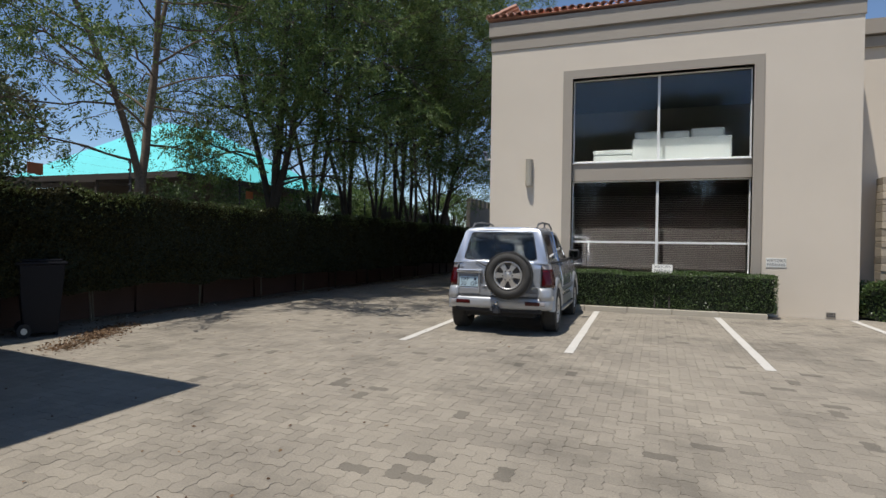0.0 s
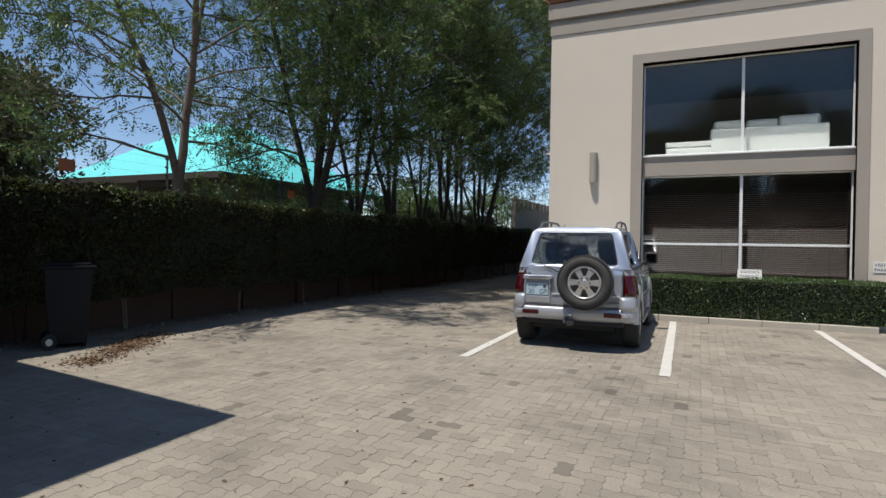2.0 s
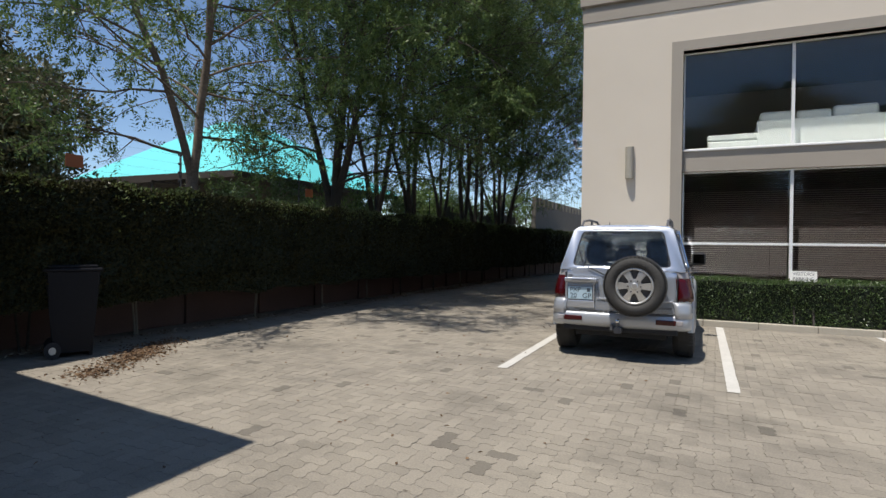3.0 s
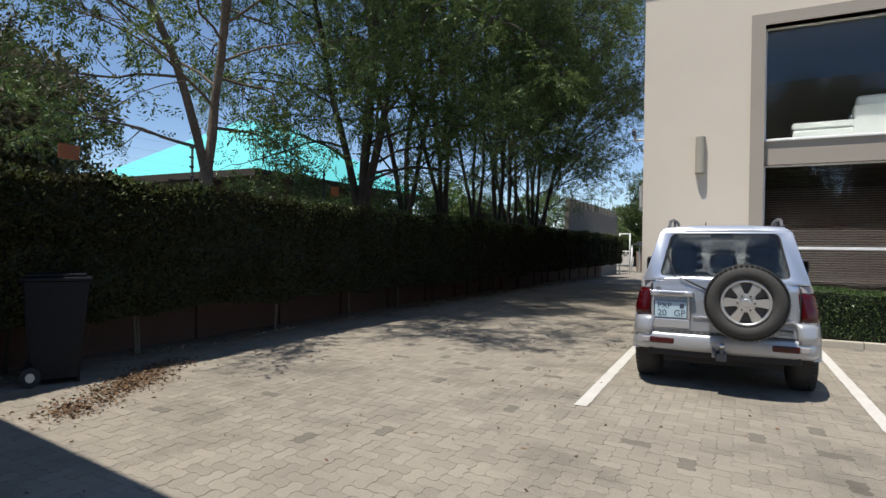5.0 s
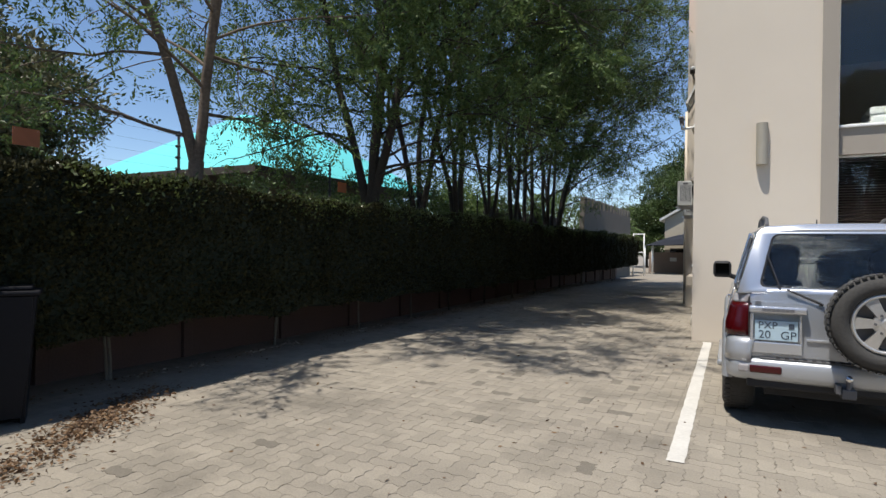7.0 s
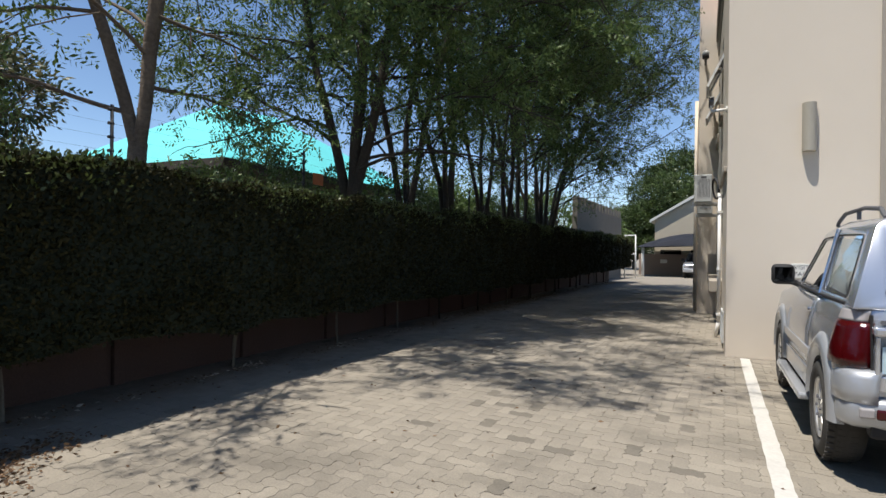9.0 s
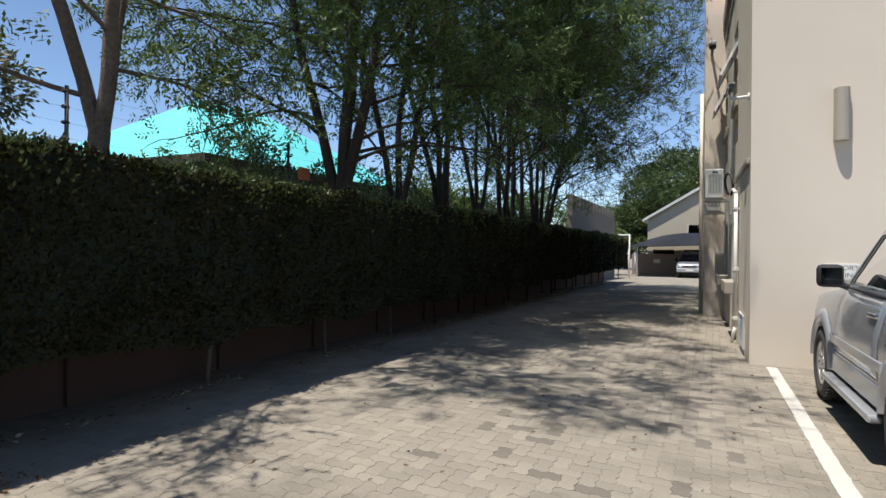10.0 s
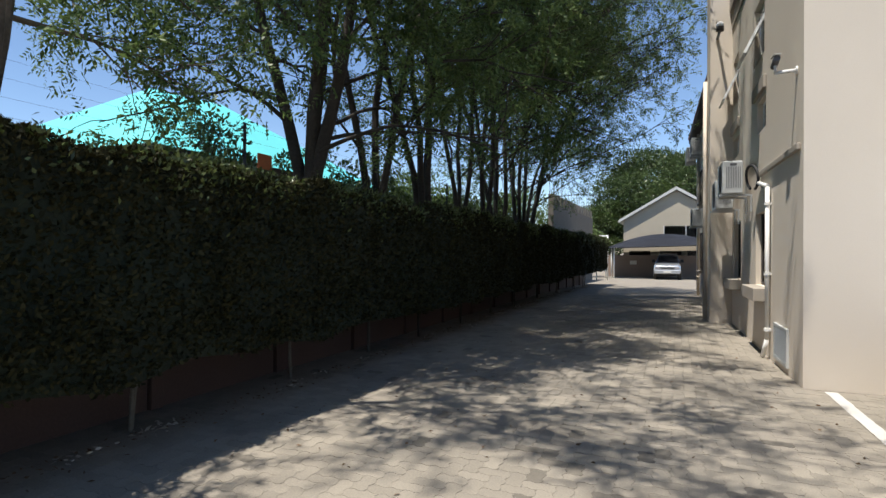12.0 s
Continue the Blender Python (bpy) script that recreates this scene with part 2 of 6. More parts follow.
# side wall with its windows
SW = [(2.34, 3.12, 3.43, 3.93), (2.5, 3.45, 4.6, 5.55), (5.35, 6.2, 3.48, 3.88), (5.35, 6.2, 4.6, 5.55), (2.15, 3.25, 1.0, 2.15), (5.0, 6.0, 1.0, 2.15)]
bm = bmesh.new()
plane_holes(bm, 0.36, 6.32, 0, 6.3, SW, lambda u, d, z: (d, u, z), 0.25)
bpart("side_wall", bm, PLASTER, side=True)
bbox("far_wall", 7.6, FY + 0.36, 0, 7.9, 20.5, 6.3, PLASTER)
bbox("back_wall", 0.2, 18.0, 0, 7.6, 18.2, 6.3, PLASTER)
INNER = mat("inner_paint", (0.30, 0.28, 0.25), 0.8, vary=0.08, grain=30, bump=0.1)
CARPET = mat("carpet", (0.12, 0.10, 0.085), 0.95, vary=0.2, grain=200, bump=0.4)
bbox("upper_floor", 0.26, FY + 0.37, 3.05, 7.59, 17.99, 3.33, CARPET)
bbox("lower_floor", 0.26, FY + 0.37, 0.0, 7.59, 17.99, 0.06, CARPET)
bbox("inner_ceiling", 0.0, FY + 0.37, 5.75, 7.59, 17.99, 5.9, INNER)
# buttress and rear wing
bbox("buttress", -0.44, 6.33, -0.3, 0.3, 7.15, 9.4, PLASTER, side=True)
bbox("rear_wing_wall", -0.02, 7.16, -0.7, 7.6, 17.4, 5.9, PLASTER, side=True)
bbox("gutter", -0.30, 7.2, 5.86, -0.03, 17.6, 6.02, DARKWOOD, "dark gutter along the eaves", side=True, bevel=0.02)
bm = bmesh.new()
rv = [bm.verts.new(p) for p in ((-0.34, 7.2, 6.03), (-0.34, 17.7, 6.03), (3.6, 17.7, 8.1), (3.6, 7.2, 8.1), (7.8, 7.2, 6.03), (7.8, 17.7, 6.03))]
for f in ((0, 1, 2, 3), (3, 2, 5, 4), (0, 3, 4), (1, 5, 2)):
    bm.faces.new([rv[i] for i in f])
bpart("rear_roof", bm, TILE, side=True)
# tall block behind the buttress
bbox("upper_block", 0.02, 6.62, 6.32, 7.4, 12, 9.4, PLASTER, side=True)

# cornice: two stepped bands with a dark groove between
for k, (z0, z1, o) in enumerate(((6.302, 6.60, 0.025), (6.66, 7.02, 0.07))):
    bm = bmesh.new()
    add_box(bm, -o, FY - o, z0, 7.9 + o, FY + 0.3, z1, 0.012)
    bpart("cornice_band", bm, TRIM)
    bbox("cornice_band", -o, 0.31, z0, 0.24, 6.32, z1, TRIM, side=True, bevel=0.012)
bbox("cornice_groove", 0.0, FY + 0.02, 6.6, 7.9, FY + 0.3, 6.66, TRIM)

# hipped roof with rows of barrel tiles along the eaves
RP = 0.36
bm = bmesh.new()
e0, e1, f0, f1 = -0.1, 8.0, FY - 0.1, 19.3
top = (e0 + e1) / 2
zr = 7.1 + RP * (top - e0)
rv = [bm.verts.new(p) for p in ((e0, f0, 7.1), (e1, f0, 7.1), (e1, f1, 7.1), (e0, f1, 7.1), (top, f0 + (top - e0), zr), (top, f1 - 0.5, zr))]
for f in ((0, 1, 4), (1, 2, 5, 4), (2, 3, 5), (3, 0, 4, 5), (0, 3, 2, 1)):
    bm.faces.new([rv[i] for i in f])
roof = bpart("roof", bm, TILE, "terracotta barrel-tiled hipped roof")


def tile_mesh():
    """One barrel tile, 0.4 long, arched across."""
    v, f = [], []
    n = 6
    for k, y in enumerate((0.0, 0.42)):
        r = 0.088 if k == 0 else 0.074
        for q in (0, 0.016):
            for i in range(n + 1):
                a = math.pi * i / n
                v.append(((r - q) * -math.cos(a), y, (r - q) * math.sin(a)))
    s = n + 1
    for i in range(n):
        f += [(i, i + 1, 2 * s + i + 1, 2 * s + i), (s + i + 1, s + i, 3 * s + i, 3 * s + i + 1), (i + 1, i, s + i, s + i + 1)]
    me = bpy.data.meshes.new("roof_tile")
    me.from_pydata(v, [], f)
    me.materials.append(TILE)
    return me


TILE_ME = tile_mesh()
slope = math.degrees(math.atan(RP))
tile_n = 0
for row in range(2):
    for i in range(44):
        x = e0 + 0.06 + i * 0.184
        o = new("roof_tile", TILE_ME)
        o.parent = roof
        o.matrix_basis = pose(x, f0 - 0.03 + row * 0.36, 7.11 + row * 0.36 * RP + random.uniform(-0.006, 0.006), slope, 0, random.uniform(-1.5, 1.5))
    for i in range(30):
        o = new("roof_tile", TILE_ME)
        o.parent = roof
        o.matrix_basis = pose(e0 - 0.03 + row * 0.36, f0 + 0.1 + i * 0.184, 7.11 + row * 0.36 * RP, 0, 0, -90) @ pose(0, 0, 0, slope, 0, 0)
for i in range(24):  # hip cappings from the front corners
    for side_x, sgn in ((e0, 1), (e1, -1)):
        o = new("hip_tile", TILE_ME)
        o.parent = roof
        d = i * 0.27
        o.matrix_basis = pose(side_x + sgn * d * 0.7, f0 + d * 0.7, 7.13 + d * 0.7 * RP, 0, 0, -45 * sgn) @ pose(0, 0, 0, slope * 0.72, 0, 0)

# window surround, spandrel and glazing
for a in ((1.8, 0.5, 2.02, 5.66), (5.9, 0.5, 6.1, 5.66), (2.02, 5.46, 5.9, 5.66)):
    bbox("window_surround", a[0], FY - 0.03, a[1], a[2], FY + 0.34, a[3], TRIM, "taupe painted window surround")
bbox("spandrel", 2.02, FY + 0.10, 3.02, 5.9, FY + 0.36, 3.43, TRIM)
bbox("window_sill", 2.02, FY + 0.06, 3.43, 5.9, FY + 0.34, 3.465, WHITE, bevel=0.006)
GY = FY + 0.22


def window_unit(name, x0, x1, z0, z1, transoms, label):
    """A front window: white frame bars, a mullion in the middle, glass panes."""
    win = tagged(empty(name, (x0 + x1) / 2, GY, z0), label, "window")
    inv = win.matrix_world.inverted()
    mid = 3.97

    def bar(nm, a, b, c, d):
        bm = bmesh.new()
        add_box(bm, a, GY - 0.03, c, b, GY + 0.03, d, 0.004)
        o = part(nm, bm, WHITE, win)
        o.matrix_parent_inverse = inv

    t = 0.03
    bar("frame", x0, x0 + t, z0, z1), bar("frame", x1 - t, x1, z0, z1)
    bar("frame", x0 + t, x1 - t, z0, z0 + t), bar("frame", x0 + t, x1 - t, z1 - t, z1)
    bar("mullion", mid - 0.028, mid + 0.028, z0 + t, z1 - t)
    zs = [z0 + t, *transoms, z1 - t]
    for z in transoms:
        bar("transom", x0 + t, mid - 0.028, z - 0.024, z + 0.024), bar("transom", mid + 0.028, x1 - t, z - 0.024, z + 0.024)
    for a, b in ((x0 + t, mid - 0.028), (mid + 0.028, x1 - t)):
        for c, d in zip(zs, zs[1:]):
            bm = bmesh.new()
            add_box(bm, a + 0.001, GY - 0.004, c + (0.025 if c in transoms else 0.001), b - 0.001, GY + 0.004, d - (0.025 if d in transoms else 0.001))
            o = part("pane", bm, GLASS, win)
            o.matrix_parent_inverse = inv
            o.visible_shadow = False
    return win


window_unit("window_upper", 2.022, 5.898, 3.467, 5.458, [], "large white-framed upper window reflecting trees and sky")
window_unit("window_lower", 2.022, 5.898, 0.722, 3.018, [1.56], "large white-framed lower window with closed brown blinds")

SLAT = mat("blind_slat", (0.06, 0.034, 0.025), 0.5, vary=0.2, grain=20, bump=0.05)
for x0, x1 in ((2.06, 3.93), (4.01, 5.86)):
    blind = tagged(empty("venetian_blind", (x0 + x1) / 2, FY + 0.45, 2.97), "closed brown venetian blind behind the lower window", "blind", "blinds of the lower window")
    inv = blind.matrix_world.inverted()
    bm = bmesh.new()
    add_box(bm, x0, FY + 0.42, 2.95, x1, FY + 0.48, 3.0, 0.004)
    part("headrail", bm, SLAT, blind).matrix_parent_inverse = inv
    v, f = [], []
    for i in range(52):
        z = 2.93 - i * 0.042
        k = len(v)
        for dy, dz in ((-0.017, -0.016), (0.0, 0.004), (0.017, 0.016), (0.017, 0.0145), (0.0, 0.0025), (-0.017, -0.0175)):
            v += [(x0, FY + 0.45 + dy, z + dz), (x1, FY + 0.45 + dy, z + dz)]
        f += [(k + 2 * j, k + 2 * j + 1, k + 2 * ((j + 1) % 6) + 1, k + 2 * ((j + 1) % 6)) for j in range(6)]
    o = obj("slats", v, f, SLAT, blind)
    o["kind"] = "stuff"
    o.matrix_parent_inverse = inv
    for x in (x0 + 0.3, x1 - 0.3):
        cyl("cord", (x, FY + 0.43, 0.8), (x, FY + 0.43, 2.95), 0.003, SLAT, blind, seg=5).matrix_parent_inverse = inv

# white sofa upstairs
FABRIC = mat("white_leather", (0.74, 0.76, 0.72), 0.55, vary=0.04, grain=60, bump=0.15)
sofa = tagged(empty("sofa", 4.46, 13.58, 3.33), "white upholstered sofa seen from behind, beside the upper window", "sofa")
for nm, a in (("backrest", (-1.08, -0.32, 0.08, 1.08, -0.1, 0.70)), ("seat", (-1.08, -0.1, 0.08, 1.08, 0.6, 0.42)), ("armrest", (-1.1, -0.09, 0.06, -0.9, 0.6, 0.62)), ("armrest", (0.9, -0.09, 0.06, 1.1, 0.6, 0.62))):
    bm = bmesh.new()
    add_box(bm, *a, 0.03)
    part(nm, bm, FABRIC, sofa)
for x0, x1, z in ((-1.02, -0.42, 0.9), (-0.38, 0.2, 0.88), (0.22, 0.95, 0.92)):
    bm = bmesh.new()
    add_box(bm, x0, -0.2, 0.6, x1, 0.05, z, 0.06, pose(0, 0, 0, 0, random.uniform(-1.5, 1.5), 0))
    part("cushion", bm, FABRIC, sofa, smooth=True)
for x in (-1.0, 1.0):
    for y in (-0.25, 0.52):
        cyl("leg", (x, y, 0.0), (x, y, 0.08), 0.025, DARKWOOD, sofa)
ott = tagged(empty("ottoman", 2.93, 13.58, 3.33), "low white upholstered ottoman beside the sofa", "ottoman")
for nm, a in (("base", (-0.45, -0.3, 0.05, 0.46, 0.5, 0.34)), ("cushion", (-0.46, -0.31, 0.341, 0.47, 0.51, 0.47))):
    bm = bmesh.new()
    add_box(bm, *a, 0.03)
    part(nm, bm, FABRIC, ott)
for x in (-0.4, 0.4):
    for y in (-0.25, 0.45):
        cyl("leg", (x, y, 0), (x, y, 0.05), 0.02, DARKWOOD, ott)

# wall sconce
SCONCE = mat("sconce_paint", (0.36, 0.33, 0.27), 0.6, vary=0.05, grain=40, bump=0.05)
sconce = tagged(empty("wall_sconce", 1.0, FY, 3.2), "half-round taupe metal wall lamp on the facade", "wall lamp")
bm = bmesh.new()
n = 12
ring = [(0.082 * math.cos(math.pi * i / n), -0.06 - 0.085 * math.sin(math.pi * i / n)) for i in range(n + 1)]
ring = [(0.082, 0.0), *ring, (-0.082, 0.0)]
lo = [bm.verts.new((x, y, -0.29)) for x, y in ring]
hi = [bm.verts.new((x, y, 0.37)) for x, y in ring]
for i in range(len(ring) - 1):
    bm.faces.new([lo[i], lo[i + 1], hi[i + 1], hi[i]])
bm.faces.new(lo), bm.faces.new(hi)
part("housing", bm, SCONCE, sconce)
box("back_plate", -0.07, -0.004, -0.25, 0.07, 0.0, 0.33, SCONCE, sconce)

# visitor signs
SIGN = mat("sign_white", (0.72, 0.71, 0.66), 0.5, vary=0.05, grain=20, bump=0.03)
INK = mat("sign_ink", (0.03, 0.03, 0.035), 0.6, vary=0.1, grain=20, bump=0)


def text_part(body, size, x, z, parent, material, y=-0.012, name="lettering"):
    cu = bpy.data.curves.new(name, "FONT")
    cu.body, cu.size, cu.align_x, cu.align_y = body, size, "CENTER", "CENTER"
    tmp = bpy.data.objects.new("tmp", cu)
    scene.collection.objects.link(tmp)
    me = bpy.data.meshes.new_from_object(tmp.evaluated_get(bpy.context.evaluated_depsgraph_get()))
    bpy.data.objects.remove(tmp)
    me.materials.clear()
    me.materials.append(material)
    o = new(name, me)
    o.parent = parent
    o.matrix_basis = pose(x, y, z, 90, 0, 0)
    return o


def sign(x, y, z, w, h, rx, label):
    s = tagged(empty("parking_sign", x, y, z), label, "sign", "visitor parking signs")
    s.matrix_world = pose(x, y, z, rx, 0, 0)
    box("board", -w / 2, -0.01, -h / 2, w / 2, 0.0, h / 2, SIGN, s, 0.002)
    text_part("VISITOR'S", h * 0.42, 0, h * 0.22, s, INK)
    text_part("PARKING", h * 0.42, 0, -h * 0.24, s, INK)
    return s


sign(6.385, FY - 0.002, 1.16, 0.39, 0.2, 0, "white visitor parking sign fixed to the beige wall")
sign(1.02, FY - 0.002, 1.27, 0.42, 0.2, 0, "white visitor parking sign fixed to the beige wall")
s3 = sign(4.1, 12.28, 0.98, 0.42, 0.19, -12, "white visitor parking sign standing in the low box hedge")
for x in (-0.15, 0.15):
    box("stake", x - 0.015, 0.002, -0.95, x + 0.015, 0.02, -0.02, DARKWOOD, s3)

# air brick at the foot of the front wall
vent = tagged(empty("air_brick", 7.41, FY, 0.09), "small grey air brick at the foot of the wall", "vent")
box("frame", -0.09, -0.012, -0.06, 0.09, 0.0, 0.06, TRIM, vent, 0.003)
for i in range(5):
    for j in range(2):
        box("hole", -0.075 + i * 0.032, -0.015, -0.045 + j * 0.05, -0.053 + i * 0.032, -0.0125, -0.005 + j * 0.05, INK, vent)

# right-hand wing, set back, with planting and a stone-clad pier
wing = tagged(empty("side_wing", 12, 14.3, 0), "set-back beige plastered wing of the office building", "building")
winv = wing.matrix_world.inverted()
for nm, a, m in (("wall", (7.92, 14.2, 0, 18, 14.5, 6.0), PLASTER), ("cornice_band", (7.92, 14.12, 6.0, 18.1, 14.5, 6.22), TRIM), ("cornice_band", (7.92, 14.04, 6.27, 18.2, 14.5, 6.6), TRIM), ("cornice_groove", (7.92, 14.2, 6.22, 18, 14.5, 6.27), TRIM)):
    box(nm, *a, m, wing).matrix_parent_inverse = winv
STONE = mat("stone", (0.40, 0.34, 0.26), 0.9, vary=0.2, grain=25, bump=0.6, per="object")
pier = tagged(empty("stone_pier", 8.75, 13.8, 0), "pale stone-clad pier beside the office wall", "pier")
z = 0.0
while z < 2.9:
    h = random.choice((0.12, 0.16, 0.2))
    x = -0.25
    while x < 0.24:
        w = min(random.uniform(0.14, 0.3), 0.25 - x)
        o = box("stone", x + 0.004, -0.2 - random.uniform(0, 0.02), z + 0.004, x + w - 0.004, 0.2, z + h - 0.004, STONE, pier, 0.008)
        x += w
    z += h

# ---- fittings on the side wall ----
METAL = mat("galvanised", (0.52, 0.53, 0.53), 0.4, 0.7, vary=0.1, grain=40, bump=0.05)
PVC = mat("white_pvc", (0.74, 0.73, 0.70), 0.45, vary=0.05, grain=20, bump=0.03)
AC_WHITE = mat("ac_casing", (0.46, 0.47, 0.46), 0.5, vary=0.08, grain=15, bump=0.04)
BLACK = mat("black_rubber", (0.018, 0.018, 0.02), 0.75, vary=0.3, grain=60, bump=0.2)
GREYPLASTIC = mat("grey_plastic", (0.10, 0.10, 0.105), 0.5, vary=0.15, grain=30, bump=0.08)


def at_side(name, u, z, label, category, group=""):
    e = tagged(new(name), label, category, group)
    e.matrix_world = SIDE @ pose(0, u, z)
    return e


pipe = at_side("drain_pipe", 1.9, 0, "white plastic drain pipe on the side wall", "pipe")
cyl("riser", (-0.05, 0, 0.28), (-0.05, 0, 2.46), 0.03, PVC, pipe)
cyl("elbow", (-0.05, 0, 0.28), (-0.09, 0.12, 0.02), 0.03, PVC, pipe)
cyl("offset", (-0.05, -0.02, 2.47), (-0.05, 0.75, 2.6), 0.03, PVC, pipe)
for z in (0.4, 1.2, 2.2):
    bm = bmesh.new()
    add_cyl(bm, (-0.05, 0, z), (-0.05, 0, z + 0.04), 0.043)
    add_box(bm, -0.05, -0.02, z + 0.005, 0.0, 0.02, z + 0.035)
    part("bracket", bm, PVC, pipe)
louvre = at_side("wall_louvre", 1.14, 0.33, "white slatted ventilation louvre low on the side wall", "vent")
for a in ((-0.42, -0.38, -0.24, 0.24), (0.38, 0.42, -0.24, 0.24), (-0.379, 0.379, 0.2, 0.24), (-0.379, 0.379, -0.24, -0.2)):
    box("frame", -0.03, a[0], a[2], 0.0, a[1], a[3], AC_WHITE, louvre)
for i in range(10):
    bm = bmesh.new()
    add_box(bm, -0.004, -0.379, -0.018, 0.004, 0.379, 0.018, 0.0, pose(-0.014, 0, -0.175 + i * 0.039, 0, 40, 0))
    part("slat", bm, AC_WHITE, louvre)
ledge = at_side("wall_ledge", 1.45, 2.62, "thin taupe moulding projecting from the side wall", "ledge")
bm = bmesh.new()
add_box(bm, -0.045, -1.32, 0.08, 0.0, 1.25, 0.16, 0.012)
part("slab", bm, TRIM, ledge)
WDARK = glass_mat("dark_glass", (0.12, 0.13, 0.14))
for k, (u0, u1, z0, z1) in enumerate(SW):
    w = at_side("side_window", (u0 + u1) / 2, z0, "dark-framed lower window in the side wall" if z0 == 1.0 else "white-framed window in the side wall", "window", "windows of the side wall")
    hu, hh = (u1 - u0) / 2 - 0.002, z1 - z0 - 0.002
    openit = z0 == 4.6
    for a in ((-hu, -hu + 0.04, 0, hh), (hu - 0.04, hu, 0, hh), (-hu + 0.041, hu - 0.041, 0, 0.04), (-hu + 0.041, hu - 0.041, hh - 0.04, hh)):
        box("frame", 0.08, a[0], a[2], 0.13, a[1], a[3], DARKWOOD if z0 == 1.0 else WHITE, w, 0.004)
    if openit:
        hh = 0.66
        w["label"] = "white-framed top-hung window standing open"
        sash = part("sash", (lambda b: (add_box(b, -0.02, -hu + 0.01, -hh, 0.02, -hu + 0.05, 0), add_box(b, -0.02, hu - 0.05, -hh, 0.02, hu - 0.01, 0), add_box(b, -0.02, -hu + 0.051, -0.04, 0.02, hu - 0.051, 0), add_box(b, -0.02, -hu + 0.051, -hh, 0.02, hu - 0.051, -hh + 0.04), b)[-1])(bmesh.new()), WHITE, w)
        sash.matrix_basis = pose(0.02, 0, 0.60, 0, 26, 0)
        g = box("pane", -0.005, -hu + 0.052, -hh + 0.042, 0.005, hu - 0.052, -0.042, WDARK, sash)
    else:
        box("pane", 0.1, -hu + 0.042, 0.042, 0.108, hu - 0.042, hh - 0.042, WDARK, w)
    if z0 == 1.0:
        bm = bmesh.new()
        add_box(bm, -0.2, -hu - 0.05, -0.2, 0.0, hu + 0.05, -0.004, 0.01)
        part("sill", bm, TRIM, w)
for u in (2.85, 5.75):
    o = bbox("window_apron", -0.05, u - 0.55, 4.0, -0.002, u + 0.55, 4.2, TRIM, "taupe panel under the open window", side=True, bevel=0.01)


def air_con(u, z, off, label, mount):
    """An outdoor air-conditioning unit on brackets."""
    a = at_side("air_conditioner", u, z, label, "air conditioner", "air conditioners on the side wall")
    a.matrix_world = SIDE @ pose(-off, u, z)
    bm = bmesh.new()
    add_box(bm, -0.32, -0.4, 0, 0, 0.4, 0.56, 0.02)
    body = part("casing", bm, AC_WHITE, a)
    bm = bmesh.new()
    for r in (0.06, 0.12, 0.18, 0.235):
        m0 = [bm.verts.new((-0.332, -0.08 + (r + q) * math.cos(k * math.tau / 20), 0.28 + (r + q) * math.sin(k * math.tau / 20))) for q in (0, 0.012) for k in range(20)]
        for k in range(20):
            bm.faces.new([m0[k], m0[(k + 1) % 20], m0[20 + (k + 1) % 20], m0[20 + k]])
    bmesh.ops.solidify(bm, geom=bm.faces[:], thickness=0.008)
    part("fan_grille", bm, GREYPLASTIC, a)
    cyl("fan_opening", (-0.322, -0.08, 0.28), (-0.319, -0.08, 0.28), 0.24, BLACK, a, seg=24)
    for i in range(9):
        box("fin", -0.26 + i * 0.026, -0.408, 0.1, -0.25 + i * 0.026, -0.401, 0.46, GREYPLASTIC, a)
    box("label_plate", -0.2, -0.404, 0.48, -0.1, -0.4005, 0.52, GREYPLASTIC, a)
    for y in (-0.28, 0.28):
        bm = bmesh.new()
        add_box(bm, -0.36, y - 0.02, -0.035, mount, y + 0.02, -0.001)
        add_box(bm, mount - 0.03, y - 0.02, -0.3, mount, y + 0.02, -0.036)
        part("bracket", bm, METAL, a)
    return a


air_con(3.85, 2.52, 0.16, "grey-white outdoor air conditioner on wall brackets", 0.15)
air_con(5.5, 2.38, 0.12, "white outdoor air conditioner on wall brackets", 0.12)
air_con(13.4, 4.7, 0.14, "white outdoor air conditioner high on the rear wing", 0.12)
air_con(12.9, 2.35, 0.14, "white outdoor air conditioner on the rear wing", 0.12)
air_con(16.4, 4.9, 0.14, "white outdoor air conditioner high on the rear wing", 0.12)
# looped black hose from the nearest unit
cu = bpy.data.curves.new("hose", "CURVE")
cu.dimensions, cu.bevel_depth, cu.bevel_resolution = "3D", 0.022, 2
sp = cu.splines.new("POLY")
hp = [(-0.10 - 0.05 * math.sin(k * 0.35), 2.95 + 0.28 * math.cos(k * 0.33 - 0.9), 2.72 + 0.2 * math.sin(k * 0.33 - 0.9)) for k in range(17)]
sp.points.add(len(hp) - 1)
for p, c in zip(sp.points, hp):
    p.co = (*c, 1)
tmp = new("tmp_hose", cu)
me = bpy.data.meshes.new_from_object(tmp.evaluated_get(bpy.context.evaluated_depsgraph_get()))
bpy.data.objects.remove(tmp)
me.materials.clear()
me.materials.append(BLACK)
tagged(new("hose", me), "looped black insulated hose beside the air conditioner", "hose").matrix_world = SIDE

